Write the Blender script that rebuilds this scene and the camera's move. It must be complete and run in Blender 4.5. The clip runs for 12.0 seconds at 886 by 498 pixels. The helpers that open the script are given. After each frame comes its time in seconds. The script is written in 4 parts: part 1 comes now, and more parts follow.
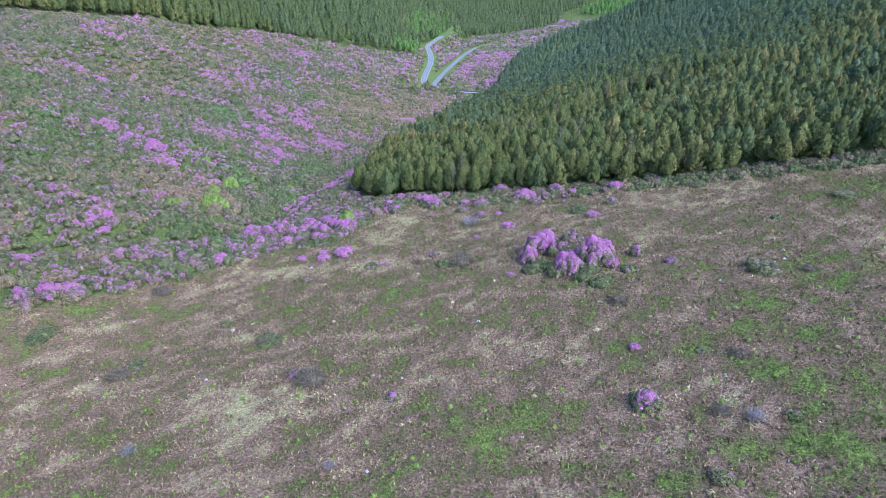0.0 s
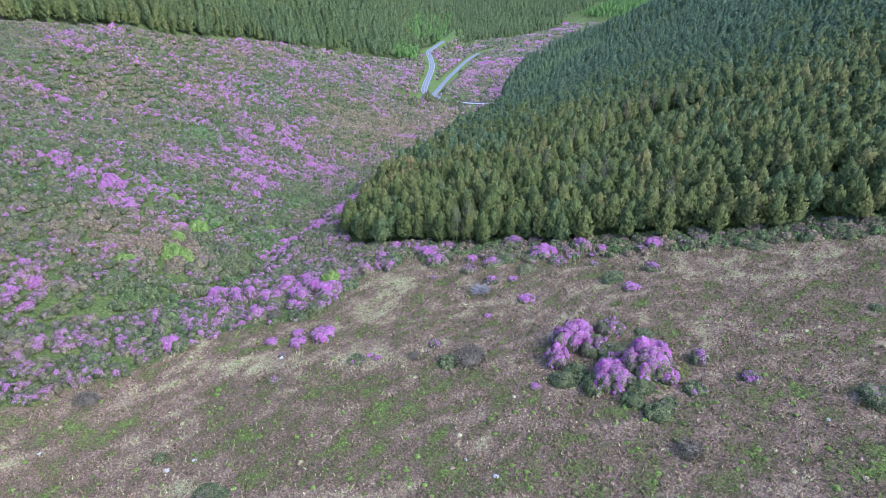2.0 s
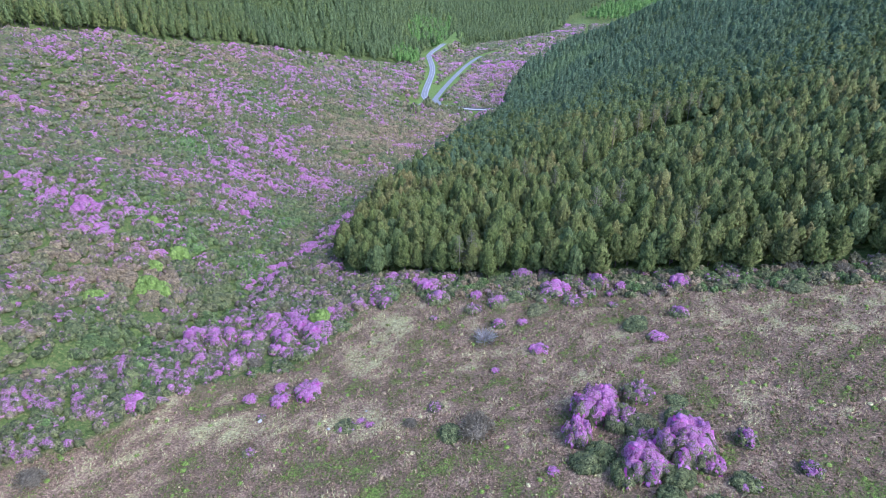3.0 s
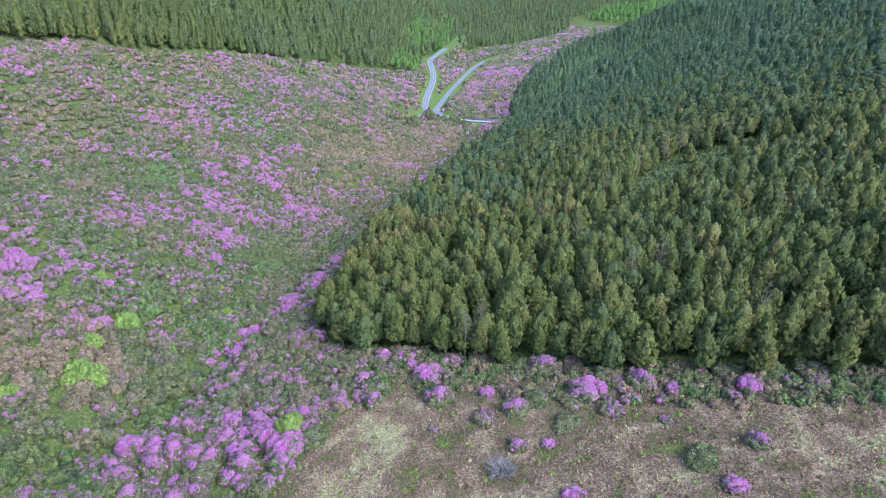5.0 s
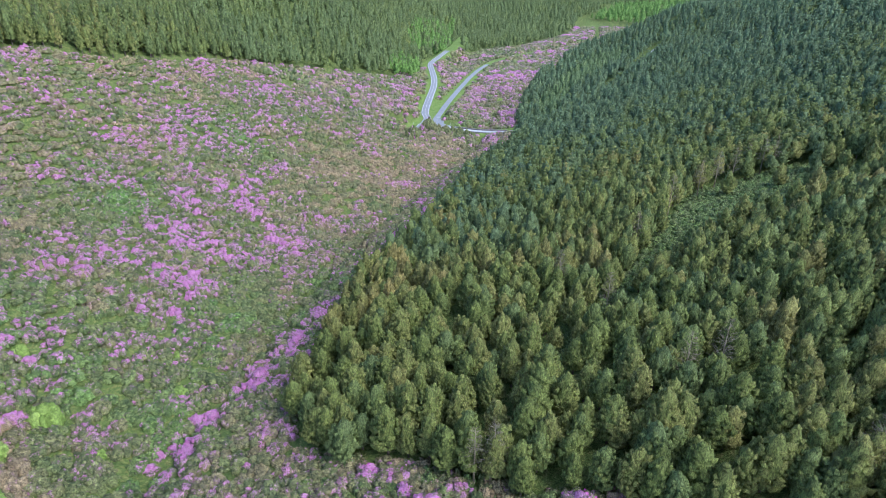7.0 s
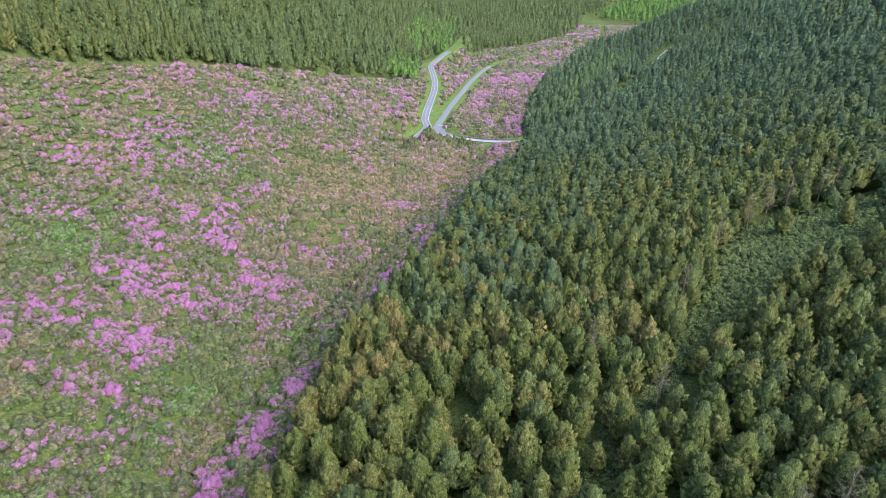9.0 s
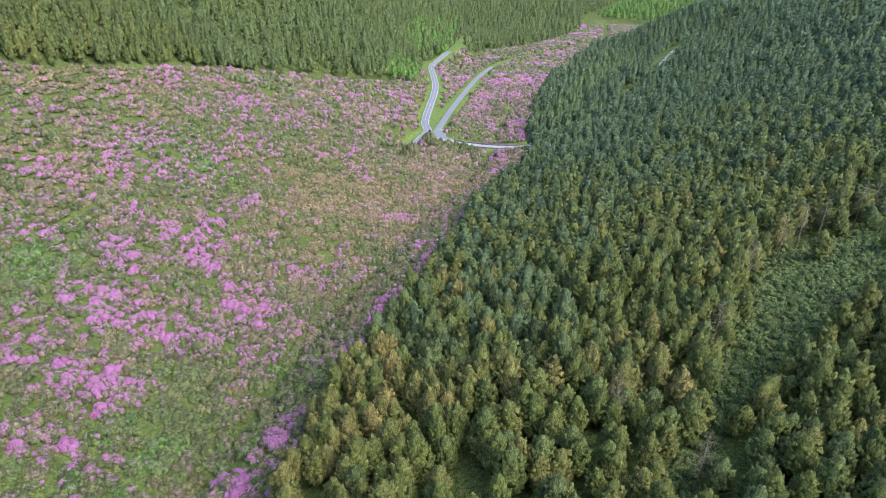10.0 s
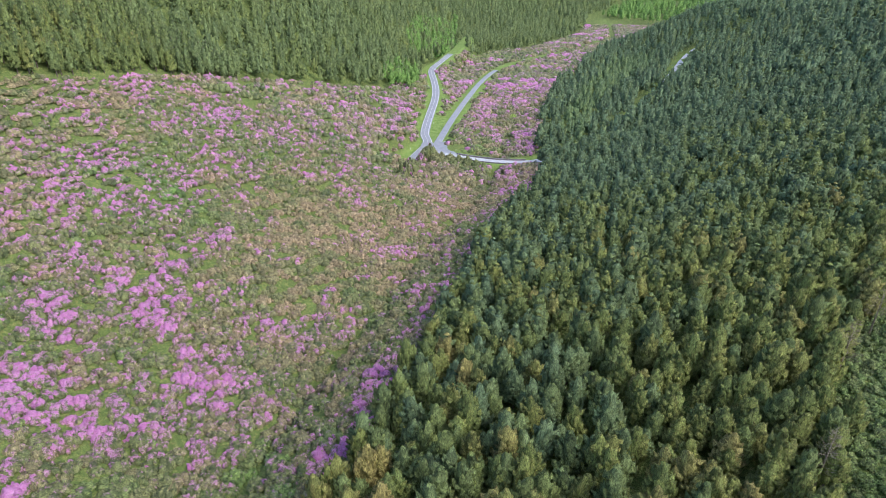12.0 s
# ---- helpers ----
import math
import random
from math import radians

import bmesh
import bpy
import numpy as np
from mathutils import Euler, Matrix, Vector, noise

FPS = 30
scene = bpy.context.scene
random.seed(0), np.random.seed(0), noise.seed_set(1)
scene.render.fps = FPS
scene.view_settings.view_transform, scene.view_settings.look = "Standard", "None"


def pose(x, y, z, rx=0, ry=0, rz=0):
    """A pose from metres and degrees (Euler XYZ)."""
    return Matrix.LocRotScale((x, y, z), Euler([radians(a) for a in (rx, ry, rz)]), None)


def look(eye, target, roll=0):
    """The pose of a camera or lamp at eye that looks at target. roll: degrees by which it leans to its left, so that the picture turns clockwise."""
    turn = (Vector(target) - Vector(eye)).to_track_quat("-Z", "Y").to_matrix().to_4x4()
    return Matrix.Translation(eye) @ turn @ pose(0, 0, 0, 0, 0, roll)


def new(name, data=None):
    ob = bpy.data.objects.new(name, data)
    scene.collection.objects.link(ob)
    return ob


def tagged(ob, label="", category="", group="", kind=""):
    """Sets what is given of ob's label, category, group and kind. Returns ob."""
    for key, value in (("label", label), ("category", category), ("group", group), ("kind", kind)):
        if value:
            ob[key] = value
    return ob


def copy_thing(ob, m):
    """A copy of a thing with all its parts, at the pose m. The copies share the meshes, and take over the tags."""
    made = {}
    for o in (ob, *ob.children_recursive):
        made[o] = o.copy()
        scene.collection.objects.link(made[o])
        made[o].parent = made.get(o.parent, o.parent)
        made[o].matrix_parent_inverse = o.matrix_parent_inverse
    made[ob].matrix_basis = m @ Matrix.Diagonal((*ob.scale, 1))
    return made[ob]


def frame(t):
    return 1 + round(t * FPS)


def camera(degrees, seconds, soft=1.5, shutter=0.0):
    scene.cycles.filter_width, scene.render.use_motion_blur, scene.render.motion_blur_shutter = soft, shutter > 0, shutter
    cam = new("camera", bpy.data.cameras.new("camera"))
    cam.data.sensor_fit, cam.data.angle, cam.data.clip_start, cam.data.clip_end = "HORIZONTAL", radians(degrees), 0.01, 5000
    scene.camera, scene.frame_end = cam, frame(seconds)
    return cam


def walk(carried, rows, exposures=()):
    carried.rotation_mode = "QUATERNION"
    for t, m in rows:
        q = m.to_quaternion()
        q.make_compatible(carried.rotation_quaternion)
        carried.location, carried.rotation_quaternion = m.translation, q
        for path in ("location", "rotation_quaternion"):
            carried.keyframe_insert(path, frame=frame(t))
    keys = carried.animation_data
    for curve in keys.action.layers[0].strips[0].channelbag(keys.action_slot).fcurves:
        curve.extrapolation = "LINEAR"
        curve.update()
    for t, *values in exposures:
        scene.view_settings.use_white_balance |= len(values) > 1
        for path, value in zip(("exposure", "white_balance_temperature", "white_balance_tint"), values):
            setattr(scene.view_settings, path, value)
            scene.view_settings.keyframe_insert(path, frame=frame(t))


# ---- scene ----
cam = camera(73.3, 12.0, soft=0.5)
# seconds, eye x, y, z, yaw, pitch, roll
ROWS = [
    (0.0, 1.133, -0.858, 110.697, 0.404, -26.505, -0.249),
    (1.0, 0.72, 16.596, 111.624, 0.431, -26.522, -0.206),
    (2.0, 0.364, 33.804, 112.678, 0.463, -26.512, -0.156),
    (3.0, 0.043, 50.829, 113.681, 0.499, -26.498, -0.101),
    (4.0, -0.263, 67.734, 114.5, 0.534, -26.499, -0.04),
    (5.0, -0.574, 84.583, 115.041, 0.568, -26.527, 0.027),
    (6.0, -0.911, 101.445, 115.253, 0.596, -26.588, 0.1),
    (7.0, -1.295, 118.386, 115.123, 0.617, -26.683, 0.179),
    (8.0, -1.747, 135.477, 114.682, 0.628, -26.806, 0.263),
    (9.0, -2.288, 152.788, 114.001, 0.626, -26.943, 0.354),
    (10.0, -2.937, 170.392, 113.192, 0.608, -27.079, 0.45),
    (11.0, -3.716, 188.363, 112.408, 0.571, -27.188, 0.552),
    (12.0, -4.646, 206.776, 111.844, 0.514, -27.24, 0.66),
]


# seconds, stops, kelvin, tint
EXPOSURES = [(0.0, 0.75, 4800, 21), (3.0, 0.78, 4800, 21), (5.0, 0.86, 4980, 17), (7.0, 0.9, 5200, 13), (9.0, 0.91, 5650, 15), (12.0, 0.91, 5700, 15)]


def aimed(x, y, z, yaw, pitch, roll):
    a, b = radians(yaw), radians(pitch)
    ahead = Vector((-math.sin(a) * math.cos(b), math.cos(a) * math.cos(b), math.sin(b)))
    return look((x, y, z), Vector((x, y, z)) + ahead, roll)


walk(cam, [(t, aimed(*row)) for t, *row in ROWS], EXPOSURES)

# ---- world, sun, exposure ----
SUN_AZ, SUN_EL = 125.0, 46.0      # compass bearing (y is north) and height of the sun
world = bpy.data.worlds.new("sky")
scene.world = world
world.use_nodes = True
sky = world.node_tree.nodes.new("ShaderNodeTexSky")
sky.sky_type, sky.sun_disc = "NISHITA", False
sky.sun_elevation, sky.sun_rotation = radians(SUN_EL), radians(SUN_AZ)
sky.air_density, sky.dust_density = 1.0, 2.5
background = world.node_tree.nodes["Background"]
background.inputs["Strength"].default_value = 0.15
world.node_tree.links.new(sky.outputs["Color"], background.inputs["Color"])
sun_data = bpy.data.lights.new("sun", "SUN")
sun_data.energy, sun_data.angle, sun_data.color = 1.15, radians(28), (1.0, 0.93, 0.82)
sun = new("sun", sun_data)
sun.matrix_world = look((0, 0, 300), (-math.sin(radians(SUN_AZ)) * 100, -math.cos(radians(SUN_AZ)) * 100, 300 - 100 * math.tan(radians(SUN_EL))))

rng = np.random.default_rng(7)

# ---- noise and land shape ----
TABLE = np.random.default_rng(3).random((256, 256))


def patch(x, y, size, seed=0):
    """Smooth random field between 0 and 1 with features of that many metres."""
    x, y = np.asarray(x, float) / size + 31.7 * seed, np.asarray(y, float) / size + 17.3 * seed
    i, j = np.floor(x).astype(int), np.floor(y).astype(int)
    u, v = x - i, y - j
    u, v = u * u * (3 - 2 * u), v * v * (3 - 2 * v)
    a, b = TABLE[i % 256, j % 256], TABLE[(i + 1) % 256, j % 256]
    c, d = TABLE[i % 256, (j + 1) % 256], TABLE[(i + 1) % 256, (j + 1) % 256]
    return (a * (1 - u) + b * u) * (1 - v) + (c * (1 - u) + d * u) * v


def field(x, y, size, seed=0):
    return 0.55 * patch(x, y, size, seed) + 0.3 * patch(x, y, size * 0.45, seed + 1) + 0.15 * patch(x, y, size * 0.2, seed + 2)


def smooth_max(a, b, k):
    h = np.clip(0.5 + 0.5 * (a - b) / k, 0, 1)
    return b * (1 - h) + a * h + k * h * (1 - h)


def step(a, b, v):
    s = np.clip((v - a) / (b - a), 0, 1)
    return s * s * (3 - 2 * s)


def along(line, x, y):
    """Distance from a polyline of (x, y, z) and the line's height at the nearest place."""
    best, high = np.full(np.shape(x), 1e9), np.zeros(np.shape(x))
    for (ax, ay, az), (bx, by, bz) in zip(line, line[1:]):
        dx, dy = bx - ax, by - ay
        if dx == dy == 0:
            continue
        s = np.clip(((x - ax) * dx + (y - ay) * dy) / (dx * dx + dy * dy), 0, 1)
        d = np.hypot(x - ax - s * dx, y - ay - s * dy)
        near = d < best
        best, high = np.where(near, d, best), np.where(near, az + s * (bz - az), high)
    return best, high


def curve(points, n=10):
    """Catmull-Rom through the points."""
    p = np.array([points[0], *points, points[-1]], float)
    out = []
    for a, b, c, d in zip(p, p[1:], p[2:], p[3:]):
        for s in np.arange(n) / n:
            out.append(0.5 * (2 * b + (c - a) * s + (2 * a - 5 * b + 4 * c - d) * s * s + (3 * b - a - 3 * c + d) * s ** 3))
    return [tuple(q) for q in out] + [tuple(p[-1])]


PASS_ROAD = curve([(-31.1, 532.4, -3.6), (-24.7, 556.1, -3.6), (-18.9, 579.7, -3.6), (-21.4, 600.4, -3.6), (-21.1, 619.4, -2.6), (-19.5, 643.1, -1.4), (-16.8, 681.7, 0.6), (-16.8, 712.7, 2.1), (-19.2, 741.5, 3.5), (-22.3, 780.6, 5.4), (-14.8, 813.5, 7.1), (-6.9, 844.5, 8.4), (4.6, 890.8, 9.8), (19.3, 977.5, 12.4)])
VALLEY_ROAD = curve([(-14, 570.8, -3.5), (-9.7, 598, -3.6), (-4, 633.6, -3.6), (3.6, 675.4, -3.6), (12, 718.6, -3.6), (23.5, 772, -3.6), (37.6, 821, -3.6), (52.8, 855.5, -3.7), (82, 901, -4), (139, 974, -5), (199, 1090, -9), (260, 1242, -24), (324, 1534, -36)])
BRIDGE_ROAD = curve([(-17.2, 563.5, -3.5), (-5.3, 556.9, -3.4), (7.7, 550.4, -3.4), (20.8, 546.0, -3.4), (32.9, 544.5, -3.4), (46.3, 546.8, -3.4), (68.6, 553.5, -0.4), (106.6, 601.4, 2.8), (153.9, 677.1, 6.4), (194.7, 758.8, 8.8), (248.5, 854.1, 15.7), (295.6, 866.9, 25.6)])
ROADS = [PASS_ROAD, VALLEY_ROAD, BRIDGE_ROAD]


STREAM = [(-95, 122, 0), (-82, 141, 0), (-71, 152, 0), (-64, 167, 0), (-58, 180, 0), (-55, 205, 0), (-51, 230, 0), (-49, 260, 0), (-45, 290, 0), (-36, 331, 0), (-25, 366, 0), (-12, 422, 0), (4, 465, 0), (20, 520, 0), (28, 565, 0), (40, 650, 0)]


# broad swellings and hollows of the left slope: x, y, reach, height
SWELLS = [(-125, 222, 34, 4.0), (-150, 305, 30, -5.0), (-43, 382, 20, 4.5), (-172, 350, 28, 2.0), (-88, 470, 26, 4.0), (-70, 300, 30, -2.0), (-107, 243, 16, 2.0), (-26, 500, 20, -2.0), (-20, 462, 26, 4.5)]


def land(x, y):
    """The hillsides before the roads were cut: left slope, right slope and the valley floor between them."""
    u = -x
    c = np.clip(u, -150.0, 185.0)
    q = np.clip((y - 350) / 100, -2.2, 1.3)
    left = -3.8 + 0.2424 * c + 0.0009 * c * c + 0.245 * np.maximum(u - 185, 0) - 4.88 * q + 3.74 * q * q + 0.02894 * c * q - 0.02 * np.maximum(y - 700, 0) + 0.2 * np.clip(u - 15, 0, 90) * step(560, 800, y)
    for sx, sy, reach, lift in SWELLS:
        left = left + lift * np.exp(-((x - sx) ** 2 + (y - sy) ** 2) / (2 * reach * reach))
    s = np.clip(y, -300, 900)
    right = 41.4 + 0.14 * x - 0.1247 * (s - 150) + 0.0001956 * np.clip(x, -200, 320) * (s - 150) - 0.5 * ((s - 150) / 100) ** 2 + 2.88 * (np.clip(x, -150, 320) / 100) ** 2 - 95 * step(960, 1350, y) + 2.5 * step(0, 28, y - 192 + 0.3 * x) * step(-45, -15, x)
    floor = np.where(y < 520, -4.6 + 0.075 * (520 - y), -4.6) - 0.062 * np.maximum(y - 950, 0)
    floor = np.maximum(floor, -36) - 2
    z = smooth_max(smooth_max(left, right, 7.0), floor, 7.0)
    far = step(1400, 2300, np.hypot(x, y))
    z = z * (1 - far) + far * (-40 + 30 * patch(x, y, 900, 5))
    z = z - 2.4 * np.exp(-(along(STREAM, x, y)[0] / 5.0) ** 2)
    return z + (1.4 + 1.8 * step(-30, -90, x)) * (field(x, y, 46, 2) - 0.5) + 0.5 * (patch(x, y, 7, 9) - 0.5)


def height(x, y):
    x, y = np.asarray(x, float), np.asarray(y, float)
    z = land(x, y)
    for line, wide in zip(ROADS, (3.6, 3.0, 3.2)):
        d, h = along(line[::4] + line[-1:], x, y)
        w = step(wide + 13, wide + 1.2, d)
        z = z * (1 - w) + w * (h - 0.25)
    return z


def inside(poly, x, y):
    x, y = np.asarray(x, float), np.asarray(y, float)
    odd = np.zeros(x.shape, bool)
    for (ax, ay), (bx, by) in zip(poly, poly[1:] + poly[:1]):
        cut = (ay > y) != (by > y)
        odd ^= cut & (x < (bx - ax) * (y - ay) / ((by - ay) or 1e-9) + ax)
    return odd


def road_gap(x, y):
    return np.min([along(line[::3] + line[-1:], x, y)[0] for line in ROADS], axis=0)


PINE_WOOD = [(-32, 201), (-23, 197.4), (-12, 193.7), (0.4, 189.4), (12, 183.5), (22.7, 179), (33, 177), (43, 174), (52, 171), (60.6, 169), (73, 165.5), (96, 161), (118, 155), (164, 146), (230, 277), (428, 545), (599, 828), (599, 1046), (345, 1300), (190, 1000), (98, 790), (75, 700), (58, 620), (50, 577), (45, 492), (18, 436), (8, 405), (0, 372), (-9, 334), (-17, 305), (-24, 285), (-30, 262), (-32, 235), (-33, 215)]
RIDE = [(20, 214), (33, 232), (46, 247), (59, 259), (72, 269), (86, 279), (106, 288), (132, 298), (136, 318), (120, 326), (99, 320), (85, 317), (77, 306), (64, 288), (55, 273), (46, 259), (37, 244), (25, 232), (17, 220)]
SLOPE_WOOD = [(-254.7, 310.2), (-205.8, 376.3), (-175.2, 413.6), (-145.9, 484.8), (-99.8, 582.6), (-58.7, 636.1), (-32.7, 704.8), (-28.5, 798.5), (-5.0, 840.8), (38.3, 943.1), (86.6, 991.4), (142.5, 1115.3), (215.0, 1293.1), (300, 1613), (449, 1918), (770, 1995), (1070, 2180), (1070, 2507), (-193, 2507), (-203, 1526), (-200, 1090), (-240, 870), (-290, 700), (-330, 545), (-374, 458)]
HILLTOP = [(-300, 350), (-225, 480), (-190, 1000), (-180, 2300), (-2000, 2300), (-2000, 0)]
LARCHES = [(370, 1560), (470, 1500), (578, 1560), (856, 1788), (749, 1940), (449, 1875), (330, 1650)]
PALE_ROW = [(68.3, 591.3), (72.6, 625.5), (95.8, 685.1), (111.6, 734.9), (165.7, 858.3), (216.3, 914.0), (205.0, 841.8), (171.1, 780.9), (110.2, 678.0), (73.8, 556.5)]
MOOR = [(-140, 20), (-100, 85), (-80, 106), (-67, 120), (-57, 130), (-55, 138.5), (-48, 144.5), (-40, 146.5), (-33.6, 148), (-28, 153.5), (-24, 165), (-20, 173), (-12.5, 178), (-10, 190), (12, 182), (33, 175), (52, 169), (73, 163), (96, 159), (118, 153), (240, 122), (300, -60), (-200, -60)]
LARCH_STANDS = [[(-43.5, 783.1), (-32.9, 842.2), (-4.0, 828.5), (10.5, 1140.3), (1.3, 1340.8), (-53.3, 1059.6), (-54.6, 883.4)], [(-53.7, 637.6), (-30.7, 681.7), (-33.8, 744.4), (-53.7, 722.2), (-58.9, 681.2)]]

# places on the moor that differ from the heather round them: x, y, half-widths, shift towards pale (+) or green (-)
PALE_SPOTS = [(-17, 151, 6, 7, 0.42), (-12, 164, 4, 8, 0.38), (-26, 142, 5, 4, 0.3), (-42, 129, 8, 4, 0.42), (-50, 123, 6, 3, 0.38), (-16, 128, 7, 3.5, 0.42), (-36, 94, 6, 4, 0.42), (-30, 69, 6, 6, 0.3), (-72, 99, 6, 4, 0.3), (-31, 128, 8, 4, 0.33), (18, 146, 12, 12, 0.14), (52, 153, 20, 10, 0.17), (80, 146, 18, 10, 0.15), (37, 66, 8, 7, 0.18)]
GREEN_SPOTS = [(53, 67, 12, 10, -0.22), (55, 85, 10, 8, -0.2), (33, 76, 9, 7, -0.17), (7, 60, 9, 7, -0.18), (73, 96, 9, 8, -0.18), (99, 132, 12, 9, -0.25), (44, 51, 8, 5, -0.22), (28, 104, 9, 6, -0.2), (-38, 136, 4, 3, -0.15), (-9, 104, 14, 10, -0.03)]


def moor_tone(x, y):
    """0 green bilberry, 0.45 brown heather, 0.65 dead bracken, 0.9 pale grass."""
    v = 0.425 + 0.5 * (field(x, y, 16, 61) - 0.5) + 0.5 * (patch(x, y, 3.0, 66) - 0.5) + 0.55 * (patch(x, y, 1.5, 69) - 0.5)
    for px, py, rx, ry, shift in PALE_SPOTS + GREEN_SPOTS:
        v = v + shift * np.exp(-((x - px) / rx) ** 2 - ((y - py) / ry) ** 2)
    return np.clip(v, 0, 1)

# ---- materials ----


def shader(name, rough=0.8, spec=0.3):
    m = bpy.data.materials.new(name)
    m.use_nodes = True
    tree = m.node_tree
    bsdf = tree.nodes["Principled BSDF"]
    bsdf.inputs["Roughness"].default_value = rough
    bsdf.inputs["Specular IOR Level"].default_value = spec
    return m, tree, bsdf


def noise_node(tree, scale, detail=4.0, rough=0.6, stretch=1.0):
    """Noise by place in the world; a stretch under one draws it out upwards."""
    n = tree.nodes.new("ShaderNodeTexNoise")
    n.inputs["Scale"].default_value, n.inputs["Detail"].default_value, n.inputs["Roughness"].default_value = scale, detail, rough
    geo = tree.nodes.new("ShaderNodeNewGeometry")
    place = geo.outputs["Position"]
    if stretch != 1.0:
        squeeze = tree.nodes.new("ShaderNodeVectorMath")
        squeeze.operation = "MULTIPLY"
        squeeze.inputs[1].default_value = (1.0, 1.0, stretch)
        tree.links.new(place, squeeze.inputs[0])
        place = squeeze.outputs[0]
    tree.links.new(place, n.inputs["Vector"])
    return n.outputs["Fac"]


def ramp(tree, fac, stops):
    r = tree.nodes.new("ShaderNodeValToRGB")
    while len(r.color_ramp.elements) < len(stops):
        r.color_ramp.elements.new(0.5)
    for e, (at, col) in zip(r.color_ramp.elements, stops):
        e.position, e.color = at, (*col, 1)
    tree.links.new(fac, r.inputs["Fac"])
    return r.outputs["Color"]


def blend(tree, fac, a, b, kind="MIX"):
    mix = tree.nodes.new("ShaderNodeMix")
    mix.data_type, mix.blend_type = "RGBA", kind
    for value, slot in ((fac, 0), (a, 6), (b, 7)):
        if isinstance(value, (int, float)):
            mix.inputs[slot].default_value = value
        elif isinstance(value, tuple):
            mix.inputs[slot].default_value = (*value, 1)
        else:
            tree.links.new(value, mix.inputs[slot])
    return mix.outputs[2]


def attribute(tree, name):
    a = tree.nodes.new("ShaderNodeAttribute")
    a.attribute_name = name
    return a.outputs["Fac"]


def math_node(tree, op, a, b):
    n = tree.nodes.new("ShaderNodeMath")
    n.operation = op
    for k, value in enumerate((a, b)):
        if isinstance(value, (int, float)):
            n.inputs[k].default_value = value
        else:
            tree.links.new(value, n.inputs[k])
    return n.outputs[0]


def bumped(tree, bsdf, scale, strength, distance, stretch=1.0):
    b = tree.nodes.new("ShaderNodeBump")
    b.inputs["Strength"].default_value, b.inputs["Distance"].default_value = strength, distance
    tree.links.new(noise_node(tree, scale, 5, 0.65, stretch), b.inputs["Height"])
    tree.links.new(b.outputs["Normal"], bsdf.inputs["Normal"])


def blossom_mask(tree, colour):
    """Lays magenta flower heads over the leaves according to the plant's share of blossom."""
    geo = tree.nodes.new("ShaderNodeNewGeometry")
    heads = blend(tree, 0.4, noise_node(tree, 5.0, 3, 0.8), noise_node(tree, 1.2, 2, 0.6))
    lot = math_node(tree, "ADD", math_node(tree, "MULTIPLY", math_node(tree, "SUBTRACT", heads, 0.5), 3.4), math_node(tree, "MULTIPLY", math_node(tree, "SUBTRACT", attribute(tree, "bloom"), 0.42), 1.5))
    mask = ramp(tree, lot, [(0.0, (0, 0, 0)), (0.34, (0.92, 0.92, 0.92))])
    shade = ramp(tree, noise_node(tree, 5.0, 2, 0.6), [(0.35, (0.4, 0.1, 0.27)), (0.5, (0.64, 0.22, 0.48)), (0.65, (0.84, 0.48, 0.7))])
    return blend(tree, mask, colour, blend(tree, 0.35, shade, ramp(tree, geo.outputs["Random Per Island"], [(0.0, (0.5, 0.13, 0.36)), (1.0, (0.68, 0.3, 0.58))])))


